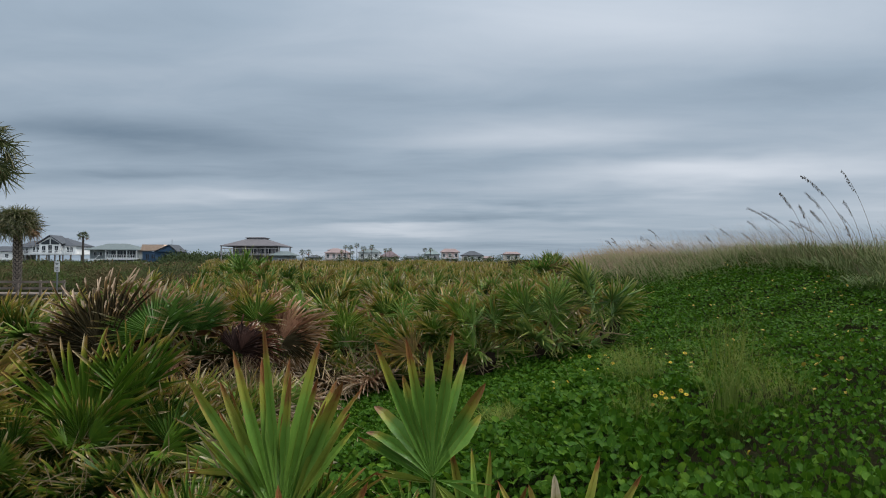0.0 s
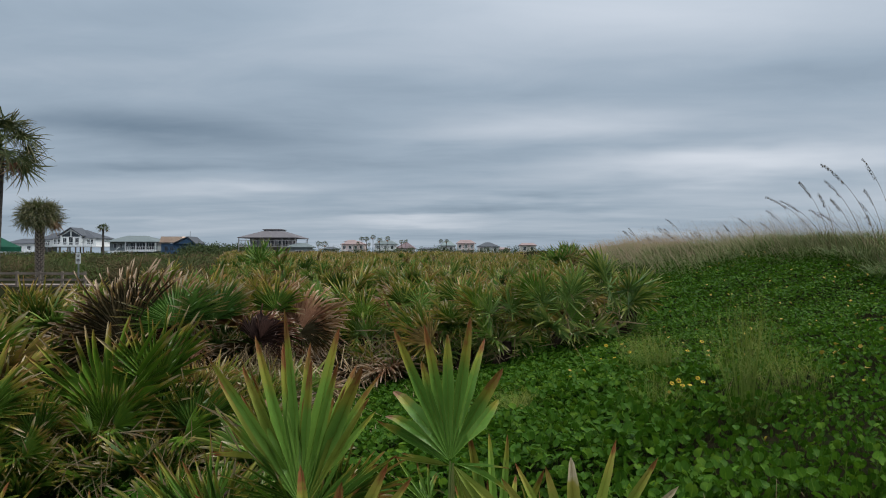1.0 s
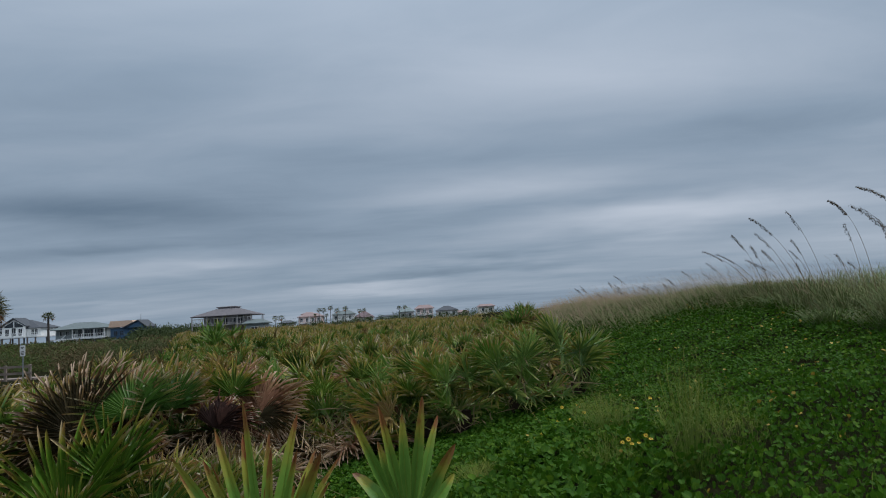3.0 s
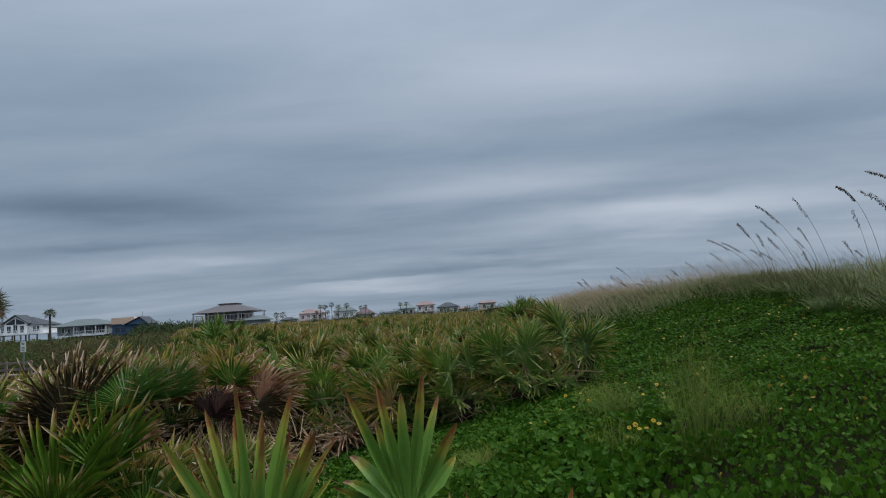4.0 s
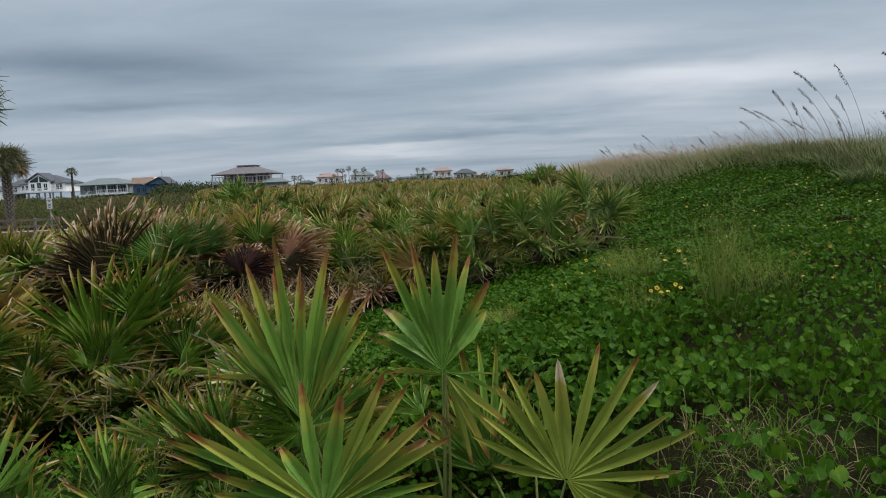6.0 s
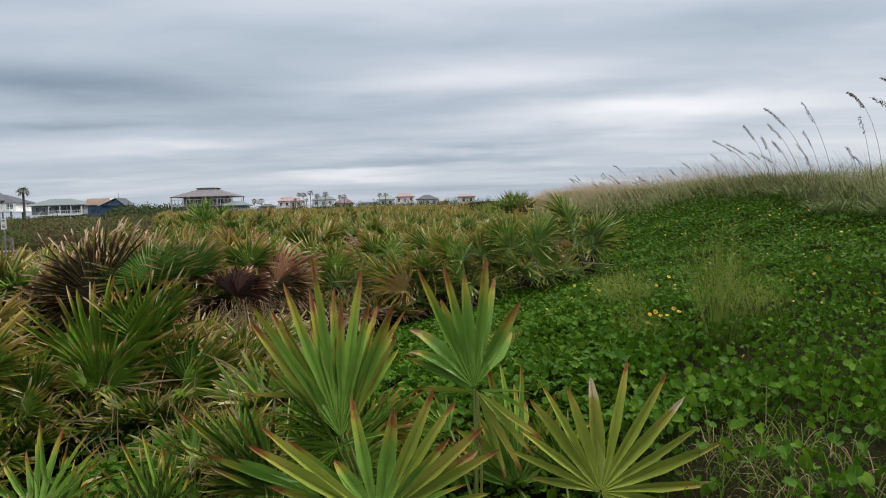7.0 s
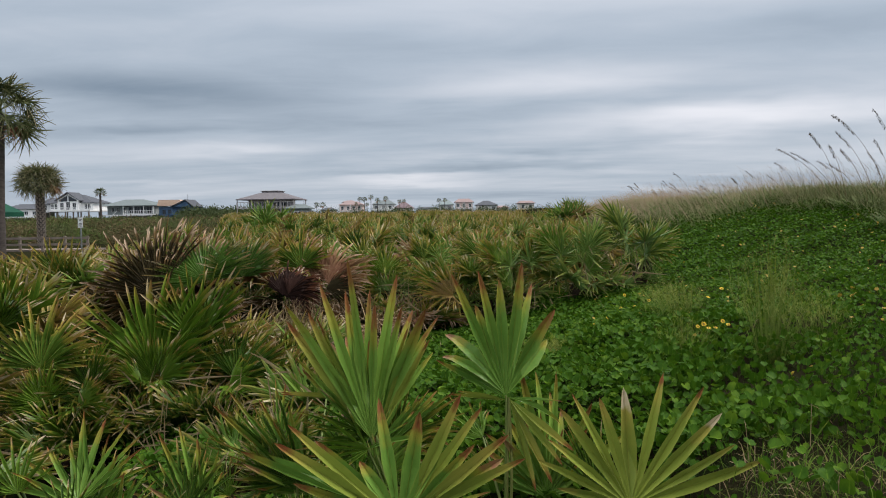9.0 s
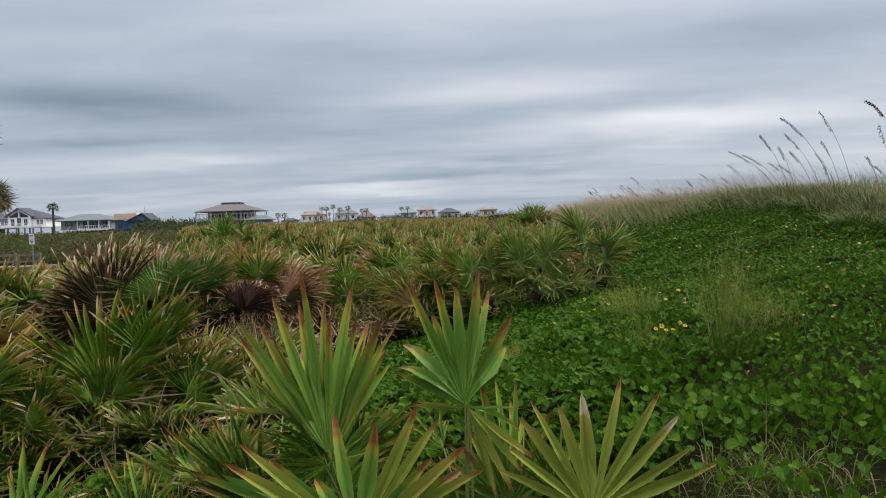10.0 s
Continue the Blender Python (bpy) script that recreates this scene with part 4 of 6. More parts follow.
leaf_on(p, FAN["weathered"][2], (-2.46, 6.24, 1.2), (-2.57, 6.44, 1.71), (0, -1, 0.3), 0.9)
leaf_on(p, FAN["weathered"][0], (-3.19, 6.04, 1.12), (-3.43, 6.24, 1.61), (0.2, -1, 0.3), 0.7)
leaf_on(p, FAN["dead"][1], (-2.31, 5.54, 1.02), (-2.2, 5.34, 0.86), (0, -0.9, 0.4), 0.8)
for x, y, top, size, n, kinds in (
        (-4.40, 6.65, 1.64, 0.48, 10, ['weathered', 'green', 'weathered']),
        (-4.12, 6.95, 1.54, 0.44, 9, ['green', 'weathered', 'deep']),
        (-4.85, 7.0, 1.64, 0.48, 9, ['weathered', 'deep', 'green']),
        (-2.15, 5.25, 1.06, 0.42, 9, ['weathered', 'green', 'deep']),
        (-1.55, 5.30, 1.00, 0.40, 9, ['green', 'weathered', 'dead']),
        (-2.75, 5.30, 1.02, 0.40, 8, ['weathered', 'deep', 'green']),
        (-3.3, 6.85, 1.68, 0.56, 9, ['dead', 'weathered', 'browned']),
        (-2.41, 6.91, 1.65, 0.54, 10, ['weathered', 'dead', 'withered']),
        (-3.97, 7.13, 1.59, 0.54, 9, ['weathered', 'deep', 'dead']),
        (-2.3, 6.41, 1.3, 0.52, 9, ['blue', 'deep', 'browned']),
        (-2.91, 6.46, 1.3, 0.54, 9, ['blue', 'browned', 'deep']),
        (-3.52, 6.35, 1.37, 0.54, 9, ['browned', 'deep', 'withered']),
        (-1.69, 6.63, 1.45, 0.5, 9, ['weathered', 'deep', 'browned']),
        (-1.14, 6.19, 1.03, 0.43, 9, ['browned', 'dead', 'weathered']),
        (-0.69, 6.13, 1.01, 0.41, 9, ['green', 'weathered', 'dead']),
        (-1.52, 7.46, 1.52, 0.49, 9, ['weathered', 'green', 'dead'])):
    wild_palmetto(rnd, x, y, top, kinds, n, "saw palmetto with browned and green fans", size)

# dry straw and old leaf stalks hanging in the clumps
litter = Soup()
rnd = random.Random(17)
for x, y, n, reach in ((-1.8, 5.63, 90, 0.3), (-2.74, 5.63, 60, 0.45), (-2.02, 3.52, 50, 0.45), (-1.41, 3.13, 40, 0.4), (-2.74, 2.91, 40, 0.4), (-0.58, 1.75, 40, 0.22), (-0.08, 1.86, 30, 0.2), (-0.97, 1.58, 40, 0.3), (-0.75, 5.91, 60, 0.3), (0.31, 5.97, 60, 0.3), (1.14, 5.91, 60, 0.35), (-3.3, 3.8, 40, 0.4)):
    for i in range(n):
        px_, py_ = x + rnd.gauss(0, reach * 0.5), y + rnd.gauss(0, reach * 0.3)
        z = ground_z(px_, py_)
        top_ = z + rnd.uniform(0.08, 0.62 if y > 2.5 else 0.3)
        a = Vector((px_, py_, top_))
        b = a + Vector((rnd.gauss(0, 0.13), rnd.gauss(0, 0.08), -rnd.uniform(0.0, min(0.35, top_ - z))))
        litter.add([a, a + (b - a) * 0.5 + Vector((0.0035, 0, 0.012)), b, a + (b - a) * 0.5 + Vector((-0.0035, 0, 0.004))], [(0, 1, 2), (0, 2, 3)], [0.2, 0.5, 0.9, 0.5])
tagged(new("dry_leaf_litter", litter.mesh("dry_leaf_litter", M_straw)), "dry straw-coloured palmetto strips caught in the clumps", "leaf litter", kind="stuff")

# the green clump at the edge of the vines
p = palmetto(0.8, 6.25, "stiff grey-green saw palmetto with star-shaped fans", True)
leaf_on(p, FAN["sage"][1], (0.85, 6.14, 1.29), (0.83, 6.24, 1.69), (0.05, -1, 0.3), 1.0)
leaf_on(p, FAN["sage"][2], (0.31, 6.19, 1.29), (0.28, 6.29, 1.62), (0.1, -1, 0.3), 1.0)
leaf_on(p, FAN["sage"][0], (1.02, 6.34, 1.48), (1.08, 6.49, 1.83), (-0.1, -1, 0.2), 0.9)
leaf_on(p, FAN["sage"][1], (1.06, 5.74, 1.13), (1.08, 5.54, 1.24), (0.0, -0.6, 0.8), 0.9)
leaf_on(p, FAN["green"][1], (0.54, 6.04, 1.2), (0.47, 5.74, 1.38), (0, -0.7, 0.7), 0.9)
leaf_on(p, FAN["sage"][0], (0.92, 5.84, 1.11), (0.94, 5.54, 1.08), (0.1, -0.5, 0.9), 0.8)
leaf_on(p, FAN["green"][2], (-0.07, 6.34, 1.34), (-0.03, 6.49, 1.67), (0.05, -1, 0.3), 1.1)
p = palmetto(1.45, 6.35, "grey-green saw palmetto standing against the vine-covered slope", True)
leaf_on(p, FAN["sage"][2], (1.28, 6.39, 1.44), (1.27, 6.54, 1.77), (0, -1, 0.25), 0.9)
leaf_on(p, FAN["sage"][1], (1.48, 6.29, 1.35), (1.56, 6.44, 1.68), (-0.1, -1, 0.25), 0.95)
leaf_on(p, FAN["weathered"][2], (1.58, 6.34, 1.36), (1.75, 6.44, 1.61), (-0.1, -1, 0.4), 0.9)
leaf_on(p, FAN["sage"][0], (1.47, 5.94, 1.14), (1.51, 5.94, 1.33), (0, -0.9, 0.4), 0.9)
leaf_on(p, FAN["sage"][0], (1.21, 5.84, 1.11), (1.41, 5.64, 1.09), (0, -0.5, 0.8), 0.7)
p = palmetto(-0.1, 6.1, "saw palmetto with gold-green fans and straw-coloured old fronds", True)
leaf_on(p, FAN["weathered"][0], (-0.61, 6.24, 1.33), (-0.6, 6.39, 1.61), (0.1, -1, 0.3), 1.0)
leaf_on(p, FAN["sage"][1], (-0.44, 6.14, 1.33), (-0.36, 6.24, 1.54), (0, -0.9, 0.4), 1.0)
leaf_on(p, FAN["weathered"][4], (-0.33, 5.74, 1.03), (-0.67, 5.64, 1.14), (0.1, -0.7, 0.7), 0.9)
leaf_on(p, FAN["weathered"][3], (-0.99, 6.24, 1.19), (-0.93, 6.34, 1.51), (0.1, -1, 0.3), 1.0)
leaf_on(p, FAN["deep"][0], (0.14, 6.04, 1.15), (0.18, 5.94, 1.37), (0, -0.8, 0.6), 1.0)
leaf_on(p, FAN["deep"][2], (-0.18, 6.04, 1.15), (-0.28, 5.94, 1.35), (0.1, -0.8, 0.6), 1.0)
for x, y, top, size, n, kinds in (
        (0.2, 6.35, 1.25, 0.37, 9, ['sage', 'sage', 'dead']),
        (1.03, 6.24, 1.25, 0.35, 8, ['sage', 'sage', 'weathered']),
        (-0.03, 6.46, 1.59, 0.43, 10, ['green', 'sage', 'sage', 'weathered']),
        (-0.55, 6.8, 1.54, 0.45, 11, ['sage', 'green', 'sage', 'dead']),
        (0.7, 7.13, 1.7, 0.5, 10, ['weathered', 'green', 'sage']),
        (1.31, 7.35, 1.7, 0.48, 9, ['sage', 'weathered']),
        (-0.08, 7.46, 1.68, 0.5, 9, ['weathered', 'green', 'dead'])):
    wild_palmetto(rnd, x, y, top, kinds, n, "grey-green saw palmetto in a thick clump", size)

# low fans that spread out of the edge of the clumps over the vines
for x, y in ((-0.95, 6.4), (-0.35, 6.2), (0.25, 6.0), (0.75, 5.95), (1.35, 6.05)):
    p = palmetto(x, y, "low saw palmetto spreading pale fans over the vines", True)
    z = ground_z(x, y)
    for i in range(8):
        az = -math.pi / 2 + rnd.uniform(-1.5, 1.5)
        up_ = rnd.uniform(0.35, 1.6)
        hub = Vector((x + math.cos(az) * 0.16, y + math.sin(az) * 0.16, z + 0.14 + 0.30 * up_))
        d = Vector((math.cos(az), math.sin(az) * 0.7, up_)).normalized() * rnd.uniform(0.26, 0.35)
        leaf_on(p, FAN[rnd.choice(["sage", "sage", "sage", "green", "weathered"])][rnd.randrange(3)], hub, hub + d, (rnd.uniform(-0.4, 0.4), -0.6, 0.8), 0.9)

# ---- the palmetto field ----
rnd = random.Random(23)
count = 0
cells = []
yy = 7.8
while yy < 24:
    pitch = 0.84 + yy * 0.018
    xx = -0.66 * yy - 1.0
    while xx < 1.25 + 0.115 * (yy - 6) + 0.5 * smooth(yy, 13, 20):
        cells.append((xx + rnd.uniform(-0.3, 0.3) * pitch, yy + rnd.uniform(-0.3, 0.3) * pitch))
        xx += pitch
    yy += pitch
for x, y in cells:
    if x < -7 and y > 17 or (x < -6.0 and y < 12 and rnd.random() < 0.3):
        continue
    side = smooth(-x / y, 0.40, 0.50)               # the growth is lower towards the boardwalk
    if side > 0.5 and y > 13:
        continue
    top = 1.64 + (0.32 + 0.006 * y) * noise.noise((x * 0.42, y * 0.42, 2.0)) + rnd.uniform(-0.20, 0.18) - 0.10 * smooth(9 - y, 0, 2) - (0.16 + 0.022 * y) * side
    dry = noise.noise((x * 0.5, y * 0.5, 7.0)) > 0.02
    if y < 12:
        kinds = ["weathered", "dead", "deep"] if dry else ["weathered", "green", "deep", "sage"]
        wild_palmetto(rnd, x, y, top, kinds, 12, "saw palmetto with weathered yellow-tipped fans", 0.37, stalk=False)
    else:
        kinds = ["low", "low", "dead"] if dry and rnd.random() < 0.4 else ["low", "low_green", "low"]
        wild_palmetto(rnd, x, y, top, kinds, 11, "saw palmetto in a wide field, tips browned", 0.39, stalk=False, trunk=False)
wild_palmetto(rnd, 2.28, 15.1, 2.11, ["low_green", "low"], 13, "tall saw palmetto standing above its neighbours", 0.5, False, False)
wild_palmetto(rnd, -6.61, 22.5, 2.46, ["low_green", "low"], 15, "tall saw palmetto standing above its neighbours", 0.7, False, False)
wild_palmetto(rnd, -6.12, 23.0, 2.14, ["low_green", "low"], 14, "tall saw palmetto standing above its neighbours", 0.7, False, False)

# beyond, the field runs on as one growth
far = Soup()
rnd = random.Random(31)
yy = 24.0
while yy < 85:
    pitch = 0.95 + (yy - 24) * 0.022
    xx = -0.33 * yy
    while xx < 1.25 + 0.115 * (yy - 6) + 0.30 * max(0, yy - 34):
        x, y = xx + rnd.uniform(-0.4, 0.4) * pitch, yy + rnd.uniform(-0.4, 0.4) * pitch
        z = ground_z(x, y)
        top = 1.70 + 0.25 * noise.noise((x * 0.2, y * 0.2, 2.0)) + rnd.uniform(-0.15, 0.18) + (y - 24) * 0.006
        grow = 1 + (yy - 24) * 0.006
        for i in range(9):
            az, tilt = i * 2.4 + rnd.random(), math.radians(10 + 7 * i + rnd.uniform(-8, 8))
            r = 0.55 * grow * rnd.uniform(0.8, 1.15)
            ax = Vector((math.cos(az) * math.sin(tilt), math.sin(az) * math.sin(tilt), math.cos(tilt)))
            h = top - r * math.cos(tilt) - 0.05 * i
            hub = Vector((x + math.cos(az) * 0.04 * i, y + math.sin(az) * 0.04 * i, h))
            face = Vector((rnd.uniform(-0.5, 0.5), -1, 0.4))
            fan_into(far, rnd, 9, 200, r, 0.4, 0.25, 0.4, 0.12, 0.2, 1.0, True, 0, axes(ax, face, hub))
        xx += pitch
    yy += pitch
tagged(new("palmetto_field", far.mesh("palmetto_field", M_fan_field)), "wide field of saw palmettos reaching towards the houses", "palmettos", kind="stuff")


# ---- vines on the dune ----
def vine_leaf(seed):
    """A round leaf with a notch at its end, folded along its rib, on a short stalk."""
    r = random.Random(seed)
    s = Soup()
    fold, cup, curl = r.uniform(0.55, 1.25), r.uniform(0.1, 0.6), r.uniform(-0.30, 0.15)
    right = [(0.0, 0.0), (0.31, 0.04), (0.51, 0.28), (0.53, 0.62), (0.38, 0.92), (0.13, 1.0)]
    rib = [(0.0, 0.0), (0.0, 0.45), (0.0, 0.86)]
    vs, al = [], []
    for x, y in rib:
        vs.append((x, y, -0.05 * y + 0.8 * curl * y * y))
        al.append(y)
    for sgn in (1, -1):
        for x, y in right[1:]:
            vs.append((sgn * x * r.uniform(0.92, 1.08), y * r.uniform(0.96, 1.04), fold * x - cup * x * x * 2 + curl * y * y))
            al.append(y * 0.8)
    fs = [(0, 3, 4, 1), (1, 4, 5, 6), (1, 6, 7, 2), (0, 1, 9, 8), (1, 11, 10, 9), (1, 2, 12, 11)]
    s.add(vs, fs, al, across=[0.0] * 3 + [0.75] * 10)
    stalk_into(s, (0, 0, 0), (r.uniform(-0.2, 0.2), -0.9, -0.9), 0.022, 0)
    return s


VINE = [vine_leaf(k) for k in range(6)]
VINE_MESH = [s.mesh("leaf", M_vine, smooth=True) for s in VINE]
VINE_YELLOW = [s.mesh("leaf", M_vine_yellow, smooth=True) for s in VINE[:3]]


def vine_pose(r, x, y, size, lift):
    tilt = math.radians(abs(r.gauss(34 - 8 * smooth(y, 4.0, 6.0) + 26 * smooth(x, 0.3, 1.3) * (1 - smooth(y, 2.8, 4.5)), 22 - 8 * smooth(y, 4.0, 6.0))))
    m = Matrix.Translation((x, y, ground_z(x, y) + lift)) @ Matrix.Rotation(r.uniform(0, math.tau), 4, "Z")
    return m @ Matrix.Rotation(tilt, 4, "X") @ Matrix.Rotation(r.uniform(-0.5, 0.5), 4, "Y") @ Matrix.Diagonal((size, size, size, 1))


def in_tuft(x, y):
    return math.hypot((x - 1.25) / 0.20, (y - 3.05) / 0.26) < 1 or math.hypot((x - 1.19) / 0.18, (y - 4.27) / 0.26) < 1


rnd = random.Random(41)
vine = Soup()
near_leaves = []
local = [(np.array(s.v), s.f, s.a, s.c) for s in VINE]
yy = 0.5
while yy < 17.5:
    pitch = 0.0240 - 0.0035 * smooth(yy, 3.5, 6) + 0.0008 * max(0.0, yy - 7)
    right_edge = min(CREST - 0.05 + 0.25 * (1 - smooth(yy, 6.5, 8.5)) + 0.3 * noise.noise((0.2, yy * 0.5, 1.0)), 0.9 * yy + 1.2)
    left_edge = max(-2.9, -0.55 * yy - 0.3) if yy < 6.1 else -1.3 if yy < 7.0 else 1.3 + 0.115 * (yy - 6)
    xx = left_edge - 0.3
    while xx < right_edge:
        x, y = xx + rnd.uniform(-0.5, 0.5) * pitch, yy + rnd.uniform(-0.5, 0.5) * pitch
        xx += pitch
        fray = 0.45 * noise.noise((x * 1.7, y * 1.7, 2.0)) + rnd.gauss(0, 0.10)
        if x < left_edge + fray or x > 0.9 * yy + 1.0 + fray or y < 0.85 + fray:     # runners thin out at the rim
            continue
        bare = noise.noise((x * 1.6, y * 1.6, 5.0)) + 0.5 * noise.noise((x * 4.5, y * 4.5, 8.0))
        if bare < (-0.68 if y < 3.0 else -0.9) + 0.46 * smooth(x, 1.0, 1.8) * (1 - smooth(y, 4.2, 6.0)) or (x < -0.4 and (y < 4.0 or x < -1.5) and rnd.random() < (0.45 if x < -1.1 and y < 3.2 else 0.25)):
            continue
        if in_tuft(x, y) and rnd.random() < 0.15:
            continue
        grassy = math.hypot((x - 0.80) / 0.34, (y - 1.72) / 0.36) < 1
        if grassy and rnd.random() < 0.8:
            continue
        mound = 0.5 + 0.5 * noise.noise((x * 2.3, y * 2.3, 3.0))
        lift = 0.04 + (0.24 - 0.15 * smooth(y, 3.0, 4.6)) * mound * rnd.uniform(0.25, 1.0)
        if x > 0.8 and y < 3.4 and rnd.random() < 0.5:      # old leaves low under the canopy
            lift *= 0.35
        size = (0.026 + 0.020 * rnd.random() ** 1.3) * (1 - 0.22 * smooth(y, 3.8, 6.5)) * (1 - 0.36 * smooth(x, 1.0, 1.6) * smooth(y, 1.8, 2.6) * (1 - 0.6 * smooth(y, 5, 7))) * (1 - 0.16 * smooth(x, 0.7, 1.2) * (1 - smooth(y, 2.4, 3.4)))
        m = vine_pose(rnd, x, y, size, lift)
        if 0.75 < x < 2.2 and 1.7 < y < 3.0 and lift > 0.11 and len(near_leaves) < 300:
            near_leaves.append(m)
            continue
        v, f, a, c = local[rnd.randrange(6)]
        mm = np.array(m)
        if y > 6:                       # stalks are out of sight farther up
            v, f, a, c = v[:13], f[:6], a[:13], c[:13]
        vine.add((v @ mm[:3, :3].T + mm[:3, 3]).tolist(), f, a, across=c)
    yy += pitch
mat_ob = tagged(new("beach_vine", vine.mesh("beach_vine", M_vine, smooth=True)), "dense glossy green beach vine covering the dune slope", "vine", kind="stuff")
for k, m in enumerate(near_leaves):
    child("leaf", VINE_MESH[k % 6], mat_ob, m=m)
for k in range(220):
    x, y = rnd.uniform(0.6, 3.6), rnd.uniform(2.4, 9.0)
    child("leaf", VINE_YELLOW[k % 3], mat_ob, "yellowed leaf" if k == 0 else "", vine_pose(rnd, x, y, rnd.uniform(0.011, 0.026), rnd.uniform(0.08, 0.15)))


# ---- grasses ----
def blade_into(s, base, tip, sag, wd, slot=0, parts=3):
    base, tip = Vector(base), Vector(tip)
    d = tip - base
    side = Vector((d.y, -d.x, 0.0))
    side = (side.normalized() if side.length > 1e-4 else Vector((1, 0, 0))) * wd
    side = side + Vector((wd * 0.5, 0, 0))
    vs, al = [], []
    for i in range(parts + 1):
        k = i / parts
        p = base + d * k + Vector((0, 0, sag * math.sin(k * math.pi)))
        if i == parts:
            vs.append(p)
            al.append(1.0)
        else:
            q = 1.0 - 0.5 * k
            vs += [p - side * q, p + side * q]
            al += [k, k]
    fs = [(2 * i, 2 * i + 1, 2 * i + 3, 2 * i + 2) for i in range(parts - 1)]
    b = 2 * (parts - 1)
    fs.append((b, b + 1, b + 2))
    s.add(vs, fs, al, slot)


def tuft(x, y, r, h, n, seed, label, lean=-0.05, wd=0.0011, foot=0.5):
    rd = random.Random(seed)
    s, heads = Soup(), Soup()
    for i in range(n):
        az, k = rd.uniform(0, math.tau), rd.random() ** 0.6
        b = (math.cos(az) * foot * r * k, math.sin(az) * foot * r * k, -0.02)
        hh = h * rd.uniform(0.55, 1.05) * (1 - 0.25 * k * k)
        t = (math.cos(az) * r * k + lean + rd.gauss(0, 0.03), math.sin(az) * r * k + rd.gauss(0, 0.03), hh)
        blade_into(s, b, t, 0.04, wd * rd.uniform(0.7, 1.3), 0, 4)
        if rd.random() < 0.5:               # open seed head of hair-thin branches
            for j in range(6):
                q = Vector(b).lerp(Vector(t), rd.uniform(0.6, 0.95))
                e = q + Vector((rd.gauss(0, 0.05), rd.gauss(0, 0.05), rd.uniform(0.02, 0.09)))
                blade_into(heads, q, e, 0.005, wd * 0.5, 0, 2)
    ob = new("grass_tuft")
    child("foliage", s.mesh("foliage", M_grass_fine), ob)
    child("seed_head", heads.mesh("seed_head", M_grass_head), ob, "airy olive seed heads")
    ob.location = (x, y, ground_z(x, y))
    return tagged(ob, label, "grass", "fine grass tufts")


tuft(1.26, 3.05, 0.22, 0.68, 190, 1, "hazy tuft of fine green grass with airy seed heads", lean=0.02, wd=0.0009, foot=0.28)
tuft(0.92, 3.35, 0.20, 0.32, 70, 5, "low hazy tuft of fine green grass beside yellow flowers", lean=0.0, wd=0.0009)
tuft(1.19, 4.27, 0.26, 0.34, 230, 2, "low hazy tuft of fine olive grass", wd=0.0009)
tuft(1.6, 3.24, 0.24, 0.34, 120, 3, "sparse thin grass tuft among vines", wd=0.0009)
tuft(0.30, 3.9, 0.2, 0.18, 150, 4, "sparse thin grass tuft among vines")

low_grass = Soup()
rnd = random.Random(53)
for i in range(600):                            # a trodden spot of short grass and dry twigs
    x, y = rnd.gauss(0.80, 0.20), rnd.gauss(1.72, 0.24)
    z = ground_z(x, y)
    green = rnd.random() < 0.72
    blade_into(low_grass, (x, y, z - 0.01), (x + rnd.gauss(0, 0.07), y + rnd.gauss(0, 0.07), z + rnd.uniform(0.03, 0.11 if green else 0.05)), 0.03, 0.0012, 0 if green else 1, 4)
for i in range(350):
    x, y = rnd.uniform(0.3, 3.2), 1.4 + 5.2 * rnd.random() ** 1.3
    z = ground_z(x, y) + 0.06
    blade_into(low_grass, (x, y, z), (x + rnd.gauss(0, 0.10), y + rnd.gauss(0, 0.10), z + rnd.uniform(0.06, 0.2)), 0.03, 0.0011, 0 if rnd.random() < 0.95 else 1)
for i in range(650):
    x, y = rnd.uniform(-3.2, 0.3), rnd.uniform(1.2, 5.6)
    z = ground_z(x, y)
    blade_into(low_grass, (x, y, z), (x + rnd.gauss(0, 0.16), y + rnd.gauss(0, 0.16), z + rnd.uniform(0.02, 0.16)), 0.02, 0.0016, 1)
for i in range(220):                            # shreds that hang from the withered fronds
    x, y = rnd.gauss(-1.66, 0.16), rnd.uniform(5.3, 5.6)
    z = rnd.uniform(0.85, 1.06)
    blade_into(low_grass, (x, y, z), (x + rnd.gauss(-0.03, 0.10), y - rnd.uniform(0, 0.10), z - rnd.uniform(0.15, 0.38)), rnd.uniform(-0.01, 0.03), 0.0030, 1, 3)
for i in range(700):                            # dry stalks and shreds between the palmettos
    x, y = rnd.uniform(-2.6, -0.8), rnd.uniform(4.7, 5.7)
    z = ground_z(x, y) + rnd.uniform(0.05, 0.42)
    a = rnd.uniform(0, math.tau)
    q = rnd.uniform(0.10, 0.30)
    blade_into(low_grass, (x, y, z), (x + math.cos(a) * q, y + math.sin(a) * q, z + rnd.uniform(-0.22, 0.22)), rnd.uniform(-0.03, 0.05), 0.0026, 1, 3)
tagged(new("ground_grass", low_grass.mesh("ground_grass", M_grass_low, M_straw)), "short green and straw grass between the vines", "grass", kind="stuff")

